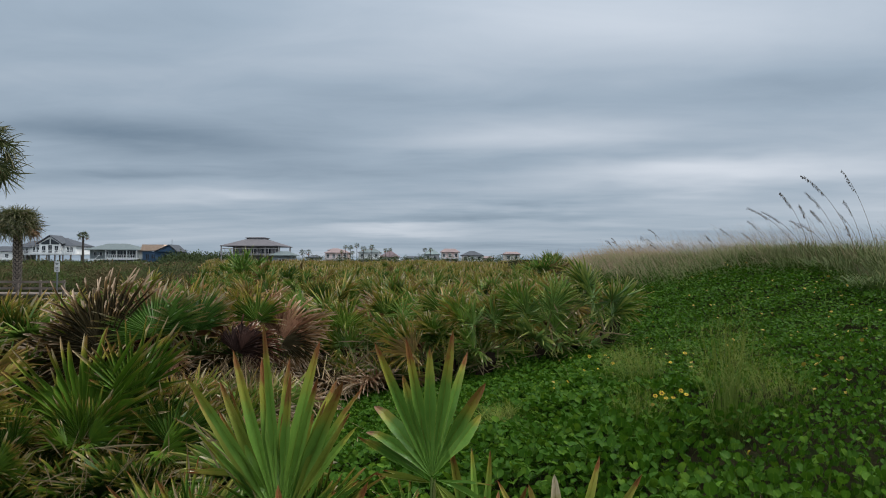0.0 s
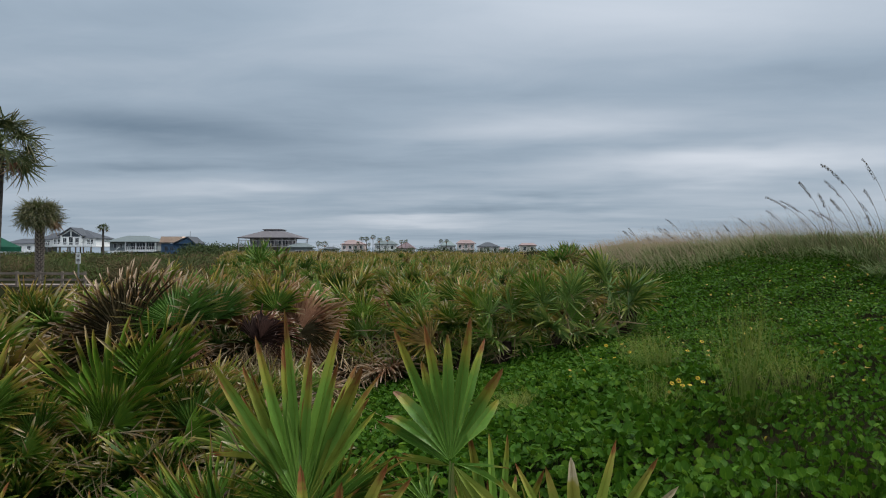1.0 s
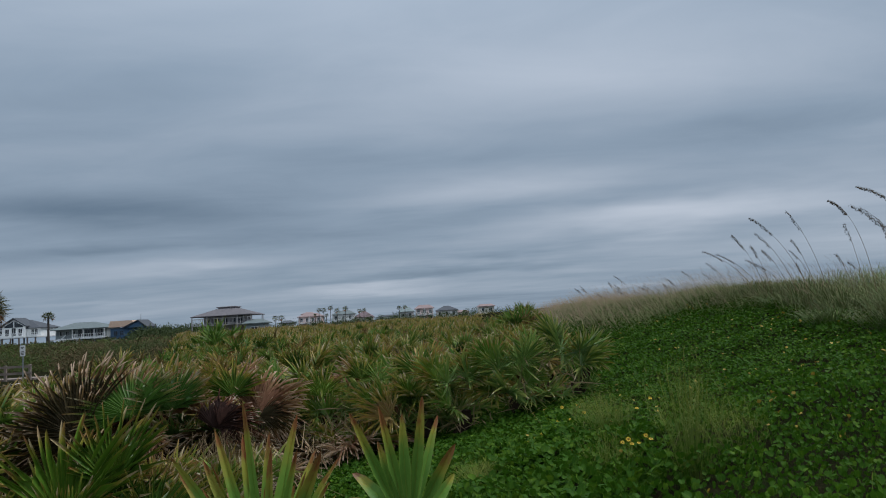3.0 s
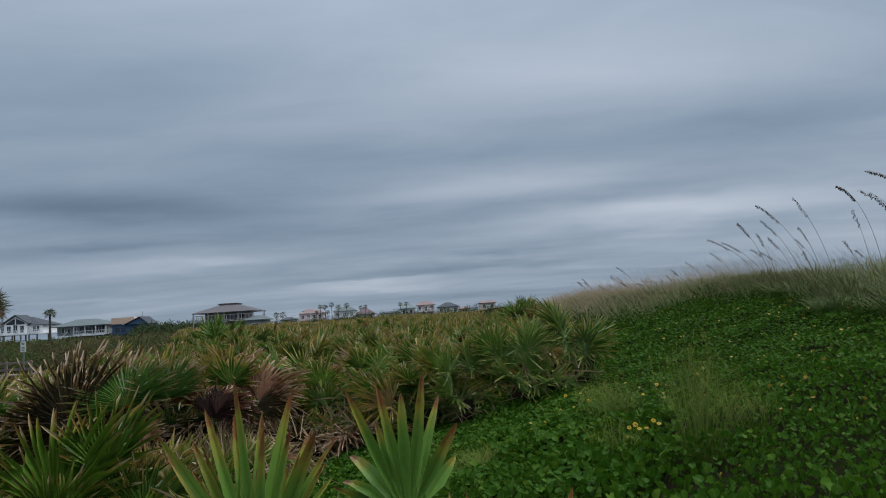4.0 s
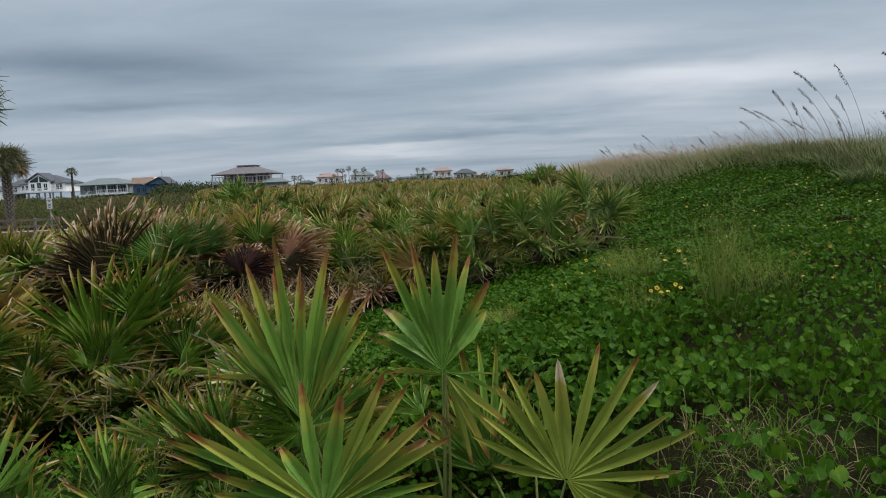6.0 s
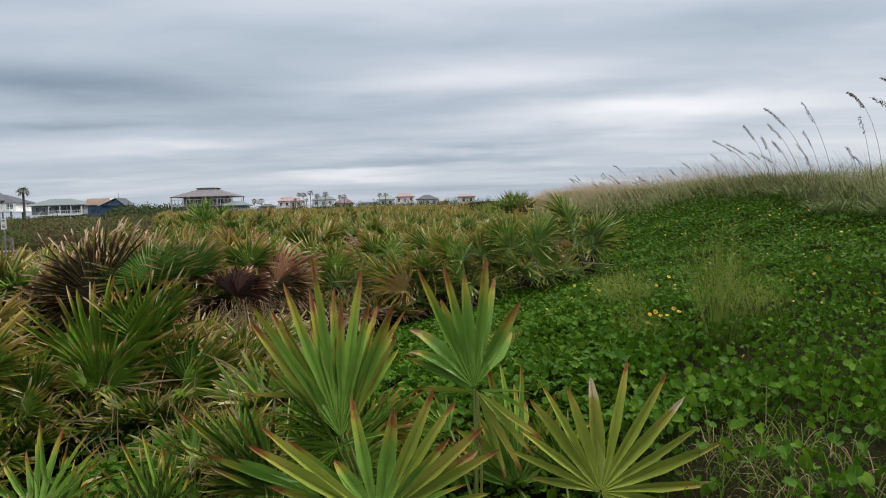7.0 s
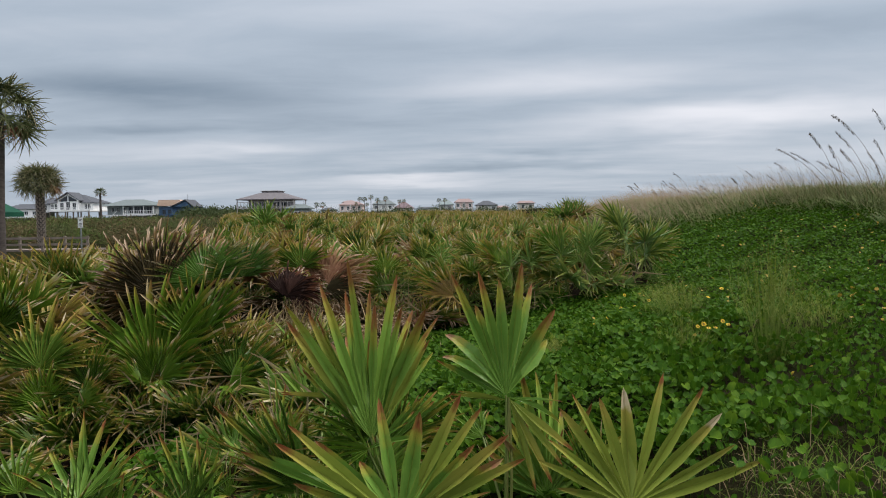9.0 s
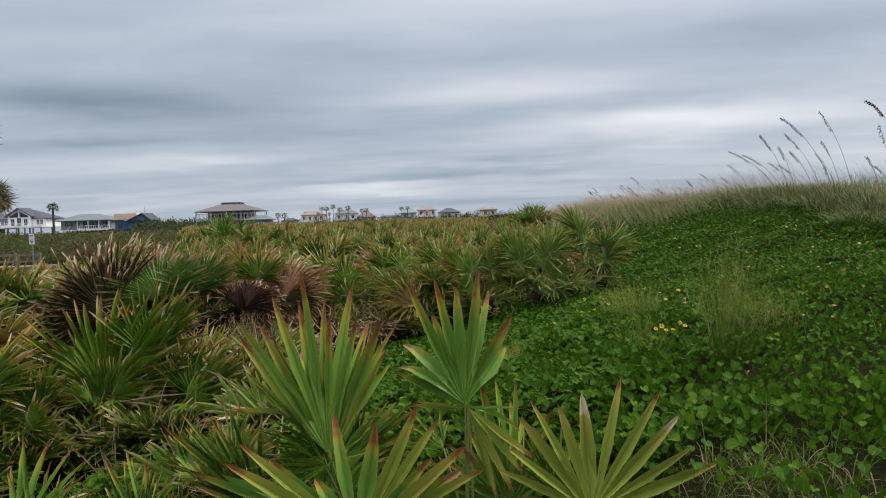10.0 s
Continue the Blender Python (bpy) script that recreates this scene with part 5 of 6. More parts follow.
crest = Soup()
rnd = random.Random(61)
for i in range(54000):
    y = 3.4 + 17 * rnd.random() ** 1.25
    wob = 0.25 * math.sin(y * 0.33 + 0.6) + 0.15 * math.sin(y * 0.81)
    x = CREST + wob + rnd.uniform(-0.15 - 1.15 * smooth(y, 6.3, 9), 2.0) * (0.5 + 0.5 * rnd.random())
    if y > 16:
        x -= (y - 16) * 0.02
    z = ground_z(x, y)
    h = (0.06 + 0.22 * rnd.random() ** 1.3) * (0.8 + 0.7 * noise.noise((x * 0.9, y * 0.9, 6.0))) * smooth(x - CREST - wob + 0.8 + 0.7 * smooth(y, 6.3, 9), 0, 0.9) * (0.80 + 0.20 * smooth(y, 5.5, 8.5)) * (1 - 0.6 * smooth(y, 13, 20))
    if h < 0.05:
        continue
    wd = 0.0013 + 0.00014 * y
    if y < 7.2 and rnd.random() < 0.75:
        continue
    lean = (-rnd.uniform(0.2, 1.2) if rnd.random() < 0.75 else rnd.uniform(0.1, 0.8)) * h
    t = Vector((x + lean, y + rnd.gauss(0, 0.10), z + h))
    blade_into(crest, (x, y, z - 0.02), t, rnd.uniform(0.02, 0.10), wd, 0 if rnd.random() < 0.95 else 1, 4)
    if rnd.random() < (0.30 if y > 7.5 else 0.16):
        e = t + Vector((-rnd.uniform(0.06, 0.20), rnd.gauss(0, 0.03), rnd.uniform(0.08, 0.28)))
        blade_into(crest, t - Vector((-0.02, 0, 0.06)), e, 0.01, wd * 1.2, 2, 3)
for i in range(9000):                           # taller grass on the broad back of the crest
    x, y = 4.3 + 3.2 * rnd.random() ** 1.4, rnd.uniform(3.0, 10.0)
    z = ground_z(x, y)
    h = rnd.uniform(0.20, 0.50) * (0.9 + 0.5 * noise.noise((x * 0.9, y * 0.9, 6.0))) * (0.55 + 0.45 * smooth(x - 0.12 * y, 3.7, 4.4)) * (1 - 0.4 * smooth(y, 6, 10))
    t = Vector((x + (-rnd.uniform(0.2, 1.1) if rnd.random() < 0.75 else rnd.uniform(0.1, 0.8)) * h, y + rnd.gauss(0, 0.12), z + h))
    blade_into(crest, (x, y, z - 0.02), t, rnd.uniform(0.03, 0.12), 0.0024, 0 if rnd.random() < 0.93 else 1, 4)
for i in range(620):                            # feathery plumes that the wind bends one way
    y = 6.2 + 9.5 * rnd.random()
    wob = 0.25 * math.sin(y * 0.33 + 0.6) + 0.15 * math.sin(y * 0.81)
    x = CREST + wob + rnd.uniform(0.0, 1.3)
    b = Vector((x, y, ground_z(x, y) + 0.05))
    h = rnd.uniform(0.20, 0.46)
    t = b + Vector((-h * rnd.uniform(0.3, 0.9), rnd.gauss(0, 0.05), h))
    blade_into(crest, b, t, 0.05, 0.0016, 1, 4)
    for j in range(11):
        q = b.lerp(t, 0.55 + 0.45 * j / 11) + Vector((0, 0, 0.05 * math.sin(math.pi * (0.55 + 0.45 * j / 11))))
        e = q + Vector((-rnd.uniform(0.02, 0.07), rnd.gauss(0, 0.015), rnd.uniform(-0.02, 0.05)))
        blade_into(crest, q, e, 0.004, 0.0022, 2, 2)
tagged(new("dune_grass", crest.mesh("dune_grass", M_grass, M_straw, M_seed)), "wind-bent pale dune grass along the crest", "grass", kind="stuff")


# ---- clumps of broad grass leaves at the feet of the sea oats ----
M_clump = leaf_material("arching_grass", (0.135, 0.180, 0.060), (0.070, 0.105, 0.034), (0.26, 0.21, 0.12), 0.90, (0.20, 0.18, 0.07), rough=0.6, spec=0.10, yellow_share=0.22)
for k, (x, y, r, h, n) in enumerate((
        (4.45, 7.5, 0.65, 0.34, 260), (4.15, 6.3, 0.5, 0.34, 240), (3.85, 5.2, 0.45, 0.30, 220), (4.5, 8.6, 0.5, 0.30, 180),
        (4.3, 5.6, 0.6, 0.46, 260), (3.75, 4.3, 0.55, 0.40, 240), (4.4, 4.8, 0.6, 0.50, 260), (4.0, 6.9, 0.5, 0.28, 220),
        (4.1, 7.9, 0.5, 0.26, 200), (4.3, 6.7, 0.55, 0.36, 240), (3.7, 5.8, 0.4, 0.26, 200), (4.6, 6.1, 0.6, 0.44, 240), (4.55, 4.2, 0.6, 0.58, 280), (5.0, 5.0, 0.7, 0.62, 280), (4.05, 3.7, 0.5, 0.50, 240), (5.2, 5.9, 0.7, 0.55, 260), (5.0, 3.9, 0.7, 0.62, 280), (4.2, 9.3, 0.5, 0.24, 180))):
    rd = random.Random(300 + k)
    s = Soup()
    for i in range(n):
        az, q = rd.uniform(0, math.tau), rd.random() ** 0.7
        b = Vector((math.cos(az) * 0.45 * r * q, math.sin(az) * 0.45 * r * q, -0.03))
        hh = 0.8 * h * rd.uniform(0.4, 1.05) * (1 - 0.35 * q)
        t = Vector((math.cos(az) * r * q - 0.18 * rd.random(), math.sin(az) * r * q, hh))
        blade_into(s, b, t, 0.10, 0.0042 * rd.uniform(0.7, 1.3), 0, 5)
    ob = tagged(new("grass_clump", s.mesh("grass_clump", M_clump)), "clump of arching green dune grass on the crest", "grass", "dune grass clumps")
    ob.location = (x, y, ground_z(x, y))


# ---- sea oats ----
def sea_oat(base, tip, label, seed, heavy=1.0):
    """A tall stalk that bows to one side under a flat drooping seed head."""
    rd = random.Random(seed)
    b, t = Vector(base), Vector(tip)
    b.z = ground_z(b.x, b.y) - 0.02
    root = tagged(new("sea_oat"), label, "sea oats", "sea oats on the crest")
    root.location = b
    d = t - b
    pts = []
    for i in range(13):
        k = i / 12
        pts.append(Vector((d.x * k ** (2.3 if heavy > 1 else 1.7), d.y * k, d.z * (1 - (1 - k) ** (1.45 if heavy > 1 else 1.18)))))
    s = Soup()
    wd = 0.0030
    tube_into(s, pts[:11], wd, 0, 0.5)
    child("stalk", s.mesh("stalk", M_straw), root)
    h = Soup()
    tube_into(h, pts[8:], 0.0016, 0, 0.5)
    for i in range(9, 12):
        for j in range(int(30 * heavy)):
            k = j / (30 * heavy)
            q = pts[i].lerp(pts[i + 1], k)
            ax = Vector((rd.uniform(-0.9, 0.3), rd.gauss(0, 0.35), -rd.uniform(0.3, 1.0))).normalized()
            q = q + ax * rd.uniform(0.001, 0.016)
            ln = rd.uniform(0.014, 0.025)
            sd = ax.cross(Vector((0, 1, 0.1))).normalized() * ln * 0.22
            up_ = ax.cross(sd).normalized() * ln * 0.12
            h.add([q, q + ax * ln * 0.45 + sd, q + ax * ln, q + ax * ln * 0.45 - sd, q + ax * ln * 0.45 + up_, q + ax * ln * 0.45 - up_],
                  [(0, 1, 4), (1, 2, 4), (2, 3, 4), (3, 0, 4), (1, 0, 5), (2, 1, 5), (3, 2, 5), (0, 3, 5)], [0.3] * 6)
    child("seed_head", h.mesh("seed_head", M_oat), root, "drooping tan seed head")
    for i in range(4):
        lf = Soup()
        az = rd.uniform(2.0, 4.4)
        ln = d.z * rd.uniform(0.35, 0.6)
        blade_into(lf, (0, 0, 0), (math.cos(az) * ln * 0.7, math.sin(az) * ln * 0.4, ln * rd.uniform(0.5, 0.9)), 0.10, 0.004, 0, 5)
        child("leaf", lf.mesh("leaf", M_grass), root)
    return root


OATS = [
    ((3.94, 7.5), (3.35, 7.6, 2.45), 0.5),
    ((3.93, 7.3), (3.62, 7.4, 2.6), 0.6),
    ((4.21, 6.9), (3.66, 7.0, 2.74), 0.8),
    ((4.13, 7.0), (3.74, 7.1, 2.58), 0.5),
    ((4.11, 7.1), (3.85, 7.2, 2.4), 0.5),
    ((4.34, 6.8), (4.01, 6.9, 2.78), 0.5),
    ((4.28, 6.9), (4.09, 7.0, 2.48), 0.4),
    ((4.45, 6.2), (4.12, 6.3, 2.79), 1.5),
    ((4.42, 6.3), (4.32, 6.4, 2.56), 0.4),
    ((4.57, 5.5), (3.97, 5.6, 2.8), 1.5),
    ((4.6, 5.6), (3.95, 5.7, 2.65), 0.8),
    ((4.6, 5.62), (4.04, 5.72, 2.63), 0.4),
    ((4.42, 5.8), (4.36, 5.9, 2.49), 0.5),
    ((4.63, 5.7), (4.58, 5.8, 2.3), 0.4),
    ((4.18, 6.9), (4.12, 7.0, 2.22), 0.3),
    ((4.44, 6.5), (4.33, 6.6, 2.27), 0.3),
    ((3.97, 7.4), (3.47, 7.5, 2.4), 0.4),
    ((3.94, 7.2), (3.78, 7.3, 2.46), 0.4),
]
for k, ((bx, by), top, weight) in enumerate(OATS):
    sea_oat((bx, by, 0), top, "tall sea oat stalk bowing under its seed head", 100 + k, weight)
rnd = random.Random(67)
for k in range(26):
    y = rnd.uniform(7.5, 18)
    x = CREST + 0.25 * math.sin(y * 0.33 + 0.6) + rnd.uniform(0.1, 1.6)
    h = rnd.uniform(0.32, 0.58)
    sea_oat((x, y, 0), (x - rnd.uniform(0.2, 0.4), y, ground_z(x, y) + h), "short sea oat stalk in the dune grass", 200 + k, 0.3)


# ---- yellow flowers ----
def flower_meshes():
    s = Soup()
    for i in range(9):
        t = i / 9 * math.tau
        c, q = math.cos(t), math.sin(t)
        s.add([(c * 0.2, q * 0.2, 0), (c * 0.65 - q * 0.2, q * 0.65 + c * 0.2, 0.10), (c * 1.0, q * 1.0, 0.0), (c * 0.65 + q * 0.2, q * 0.65 - c * 0.2, 0.10)], [(0, 1, 2), (0, 2, 3)])
    bm = bmesh.new()
    bmesh.ops.create_uvsphere(bm, u_segments=8, v_segments=5, radius=0.28, matrix=Matrix.Diagonal((1, 1, 0.5, 1)))
    eye = bpy.data.meshes.new("eye")
    bm.to_mesh(eye)
    bm.free()
    eye.materials.append(M_eye)
    st = Soup()
    stalk_into(st, (0, 0, 0), (0.3, 0.3, -5.0), 0.05, 0)
    return s.mesh("petals", M_petal), eye, st.mesh("stem", M_stem)


PETALS, EYE, STEM = flower_meshes()
rnd = random.Random(71)
spots = [
    (1.03, 3.44, 1.12), (1.07, 3.46, 1.13), (1.05, 3.33, 1.13), (1.09, 3.34, 1.13),
    (1.14, 3.37, 1.16), (1.15, 3.32, 1.15), (0.79, 4.62, 0.99), (0.68, 4.56, 0.95),
    (1.1, 5.39, 1.06), (1.21, 5.32, 1.08), (1.18, 4.95, 1.07), (1.05, 4.86, 1.04),
    (0.86, 3.75, 1.01), (0.94, 3.83, 1.02), (1.49, 4.31, 1.23), (1.35, 4.17, 1.19),
    (0.9, 4.47, 1.0), (0.97, 4.97, 1.01)]
for k, (x, y, z) in enumerate(spots):
    size = rnd.uniform(0.012, 0.017)
    root = tagged(new("yellow_flower"), "small yellow daisy-like flower rising from the vines", "flower", "yellow flowers")
    root.matrix_basis = Matrix.Translation((x, y, z)) @ Matrix.Rotation(rnd.uniform(0.3, 1.1), 4, "X") @ Matrix.Rotation(rnd.uniform(0, 6), 4, "Z") @ Matrix.Diagonal((size, size, size, 1))
    child("petals", PETALS, root)
    child("eye", EYE, root)
    child("stem", STEM, root)


# ---- palms ----
def cabbage_palm(x, y, height, crown, n, label, thick=0.2, lean=0.0, seed=1, boots=True, segs=26, skirt=0.35):
    rd = random.Random(seed)
    z = ground_z(x, y)
    root = tagged(new("cabbage_palm"), label, "palm tree", "cabbage palms")
    root.location = (x, y, z - 0.05)
    s = Soup()
    rows, sides = 9, 10
    vs = []
    for i in range(rows):
        k = i / (rows - 1)
        r = thick * (1.15 - 0.35 * k) if not boots else thick * (0.85 + 0.2 * k)
        for j in range(sides):
            t = j / sides * math.tau
            q = r * rd.uniform(0.94, 1.06)
            vs.append((q * math.cos(t) + lean * k ** 1.5, q * math.sin(t), height * k))
    s.add(vs, [(i * sides + j, i * sides + (j + 1) % sides, (i + 1) * sides + (j + 1) % sides, (i + 1) * sides + j) for i in range(rows - 1) for j in range(sides)])
    child("trunk", s.mesh("trunk", M_bark, smooth=True), root)
    if boots:                                   # old leaf bases in a crossed lattice
        b = Soup()
        for i in range(int(height / 0.13)):
            for j in range(6):
                h = 0.2 + i * 0.13
                k = h / height
                t = j / 6 * math.tau + i * 0.52
                r = thick * (0.85 + 0.2 * k)
                c, q = math.cos(t), math.sin(t)
                o = Vector((c * r + lean * k ** 1.5, q * r, h))
                sd, out_, up_ = Vector((-q, c, 0)), Vector((c, q, 0)), Vector((0, 0, 1))
                wd = thick * 0.30
                b.add([o - sd * wd, o + sd * wd, o + out_ * 0.09 + up_ * 0.20 + sd * wd * 0.4, o + out_ * 0.09 + up_ * 0.20 - sd * wd * 0.4, o + up_ * 0.12],
                      [(0, 1, 2, 3), (1, 4, 2), (4, 0, 3), (2, 4, 3)])
        child("leaf_base", b.mesh("leaf_base", M_boot), root, "pale crossed stubs of old leaves")
    top = Vector((lean, 0, height))
    leaves = [fan(seed * 7 + q, segs, 250, 1.0, 0.22, 0.45, 0.6, 0.45, 0.2, 1.0, 0.3, low=segs < 14).mesh("frond", M_palm) for q in range(3)]
    dry = fan(seed * 7 + 5, segs, 220, 1.0, 0.30, 0.5, 0.6, 0.5, 0.3, 0.7, 0.25, low=segs < 14).mesh("frond", M_fan_dead)
    for i in range(n):
        k = (i + 0.5) / n
        az = i * 2.39996
        tilt = math.radians(10 + (100 + 40 * skirt) * k + rd.uniform(-8, 8))
        d = Vector((math.cos(az) * math.sin(tilt), math.sin(az) * math.sin(tilt), math.cos(tilt)))
        hub = top + d * crown * rd.uniform(0.42, 0.55)
        droop = tilt + 0.35
        ax = Vector((math.cos(az) * math.sin(droop), math.sin(az) * math.sin(droop), math.cos(droop)))
        face = Vector((-math.cos(az) * math.cos(droop), -math.sin(az) * math.cos(droop), math.sin(droop)))
        face += Vector((rd.gauss(0, 0.4), rd.gauss(0, 0.4), rd.gauss(0, 0.3)))
        me = dry if k > 0.88 and rd.random() < 0.6 else rd.choice(leaves)
        r = crown * rd.uniform(0.50, 0.62)
        fm = axes(ax, face, hub) @ Matrix.Diagonal((r, r, r, 1))
        fr = child("frond", me, root, m=fm)
        stem = child("petiole", PETIOLE, fr)
        stem.matrix_parent_inverse = fm.inverted()
        stem.matrix_basis = axes(hub - top, face, hub) @ Matrix.Diagonal((4, 2, (hub - top).length, 1))
    return root


cabbage_palm(-26.6, 43.0, 4.15, 1.65, 72, "cabbage palm with a round crown and latticed trunk", 0.23, 0.0, 3, skirt=0.05)
cabbage_palm(-16.65, 24.0, 5.75, 1.8, 27, "tall cabbage palm with ragged dry lower fronds", 0.20, 0.25, 4, boots=False, skirt=0.8)
cabbage_palm(-88.5, 170, 7.9, 1.75, 30, "distant slender cabbage palm beside the houses", 0.28, 0.0, 5, False, 9)
for k, (x, y, h, c) in enumerate((
        (-41.6, 297, 8.5, 1.3),
        (-39.6, 297, 8.4, 1.4),
        (-36.8, 297, 9.2, 1.4),
        (-38.5, 297, 6.2, 1.0),
        (-34.0, 297, 7.8, 1.5),
        (-30.4, 297, 8.5, 1.5),
        (-24.5, 297, 7.2, 1.2),
        (-22.6, 297, 7.4, 1.2),
        (-7.5, 297, 7.5, 1.2),
        (-5.1, 297, 7.6, 1.1),
        (-43.3, 297, 6.5, 1.0),
        (-60.2, 297, 6.1, 1.7),
        (-57.5, 297, 6.3, 1.6))):
    cabbage_palm(x, y, h - 0.5, c * 1.25, 16, "far palm with a small tufted crown", 0.13, 0.0, 20 + k, False, 9)


# ---- buildings ----
def window_on(parent, x, y, z, w, h, frame_mat=None, name="window"):
    """A window on the front, which faces the viewer: frame, recessed pane and a bar."""
    bm = bmesh.new()
    t = min(0.12, 0.12 * w)
    box(bm, x - w / 2 - t, x + w / 2 + t, y - 0.10, y + 0.05, z - t, z)
    box(bm, x - w / 2 - t, x + w / 2 + t, y - 0.10, y + 0.05, z + h, z + h + t)
    box(bm, x - w / 2 - t, x - w / 2, y - 0.10, y + 0.05, z, z + h)
    box(bm, x + w / 2, x + w / 2 + t, y - 0.10, y + 0.05, z, z + h)
    box(bm, x - 0.03, x + 0.03, y - 0.08, y + 0.02, z, z + h)
    fr = part(name, bm, frame_mat or M_trim, parent)
    bm = box(bmesh.new(), x - w / 2, x + w / 2, y - 0.045, y - 0.025, z, z + h)
    part("pane", bm, M_glass, fr)
    return fr


def rail(parent, x0, x1, y, z, mat, n):
    bm = bmesh.new()
    box(bm, x0, x1, y - 0.04, y + 0.04, z + 0.95, z + 1.05)
    box(bm, x0, x1, y - 0.03, y + 0.03, z + 0.15, z + 0.22)
    for i in range(n + 1):
        xx = x0 + (x1 - x0) * i / n
        box(bm, xx - 0.04, xx + 0.04, y - 0.04, y + 0.04, z, z + 0.95)
    return part("railing", bm, mat, parent)


def posts(parent, xs, y, z0, z1, mat, w=0.3):
    for x in xs:
        part("post", box(bmesh.new(), x - w / 2, x + w / 2, y - w / 2, y + w / 2, z0, z1), mat, parent)


# white house on posts with a glazed gable
H = tagged(new("house"), "white beach house on posts with a glazed gable", "house", "beach houses")
H.location = (-106.9, 190, 0)
H.scale = (0.86, 1, 0.93)
part("wall", box(bmesh.new(), -7.0, 7.0, 0, 9, 4.0, 6.4), M_white, H)
part("gable_wall", prism(bmesh.new(), [(-3.9, 4.0), (2.9, 4.0), (2.9, 7.1), (-0.4, 9.1), (-3.9, 7.1)], -1.2, 1.5), M_white, H)
part("roof", hip(bmesh.new(), -7.6, 7.6, -0.7, 9.6, 6.4, 8.9, -4.0, 1.0, 4.0, 5.2), M_roofgrey, H)
part("gable_roof", prism(bmesh.new(), [(-4.6, 6.85), (-0.4, 9.25), (3.6, 6.85), (3.6, 7.1), (-0.4, 9.55), (-4.6, 7.1)], -1.7, 4.5), M_roofgrey, H)
for x, z, wd, h in ((-2.4, 4.4, 1.1, 1.9), (-0.4, 4.3, 1.2, 2.3), (1.6, 4.4, 1.1, 1.9)):
    window_on(H, x, -1.2, z, wd, h)
for a, b in ((-3.2, -0.6), (2.4, -0.2)):
    part("pane", prism(bmesh.new(), [(a, 6.75), (b, 6.75), (b, 8.45), (a, 7.15)], -1.26, -1.203), M_glass, H, "dark glass in the gable")
part("side_wing", box(bmesh.new(), -11.8, -7.003, 1.0, 8, 3.6, 6.0), M_white, H)
part("wing_roof", hip(bmesh.new(), -12.3, -6.2, 0.4, 8.6, 6.0, 8.0, -9.5, -7.5, 4.0, 5.0), M_roofgrey, H)
for x in (-10.6, -9.2):
    window_on(H, x, 1.0, 4.2, 0.75, 1.35)
posts(H, (-11.5, -9.4), 1.3, -0.3, 3.6, M_post)
for x in (-6.3, -5.1, 4.6, 5.7):
    window_on(H, x, 0, 4.6, 0.75, 1.35)
part("deck", box(bmesh.new(), -7.8, 8.0, -3.6, 9, 3.7, 4.0), M_trim, H)
rail(H, -7.8, 8.0, -3.5, 4.0, M_trim, 24)
posts(H, [-7.5 + 2.5 * i for i in range(7)], -3.3, -0.3, 3.7, M_post)
posts(H, [-7.0 + 3.5 * i for i in range(5)], 3, -0.3, 3.7, M_post)

# second white house, mostly out of view
H = tagged(new("house"), "white two-storey beach house with a balcony", "house", "beach houses")
H.location = (-119.5, 188, -0.4)
H.scale = (1, 1, 0.72)
part("wall", box(bmesh.new(), -6, 4.2, 0, 8, 0, 6.6), M_white, H)
part("roof", hip(bmesh.new(), -6.5, 4.8, -0.6, 8.6, 6.6, 8.6, -3, 1.5, 3.8, 4.2), M_roofgrey, H)
for x in (-4.0, -1.5, 1.0, 3.2):
    window_on(H, x, 0, 4.2, 0.9, 1.4)
part("balcony", box(bmesh.new(), -6, 4.2, -1.8, -0.003, 3.2, 3.5), M_trim, H)
rail(H, -6, 4.2, -1.7, 3.5, M_trim, 12)

# grey house with a long porch
H = tagged(new("house"), "grey beach house with a pale hipped metal roof and porch", "house", "beach houses")
H.location = (-90.4, 190, 0)
H.scale = (0.95, 1, 0.93)
part("wall", box(bmesh.new(), -7.2, 7.0, 0.5, 9, 2.6, 5.3), M_greysiding, H)
part("roof", hip(bmesh.new(), -7.7, 7.7, -2.0, 9.6, 5.3, 7.2, -3.4, 2.0, 3.6, 4.4), M_rooflight, H)
for x in (-5.6, -3.9, -2.2):
    window_on(H, x, 0.5, 3.5, 0.7, 1.2)
for x in (-0.2, 1.6, 3.4, 5.2):
    window_on(H, x, 0.5, 3.1, 1.5, 1.9, M_greysiding)
part("deck", box(bmesh.new(), -1.4, 7.6, -2.0, 0.497, 2.5, 2.75), M_trim, H)
part("porch_floor", box(bmesh.new(), -7.2, 7.6, -2.3, -2.003, 2.3, 2.6), M_trim, H)
rail(H, -1.4, 7.6, -1.9, 2.75, M_trim, 14)
posts(H, (-1.4, 1.6, 4.6, 7.4), -1.8, 2.75, 5.2, M_trim, 0.2)
posts(H, [-7.0 + 2.3 * i for i in range(7)], -1.9, -0.3, 2.5, M_trim, 0.28)
part("lower_wall", box(bmesh.new(), -6.5, 6.5, 2.0, 8, -0.3, 2.6), M_greysiding, H)
bm = bmesh.new()
for i in range(12):
    box(bm, -5.6 + i * 0.26, -5.2 + i * 0.26, -3.6, -2.4, i * 0.22 - 0.1, i * 0.22 + 0.1)
beam(bm, (-5.7, -3.6, 0.6), (-2.4, -3.6, 3.6), 0.16)
part("stair", bm, M_trim, H, "white outside stair")

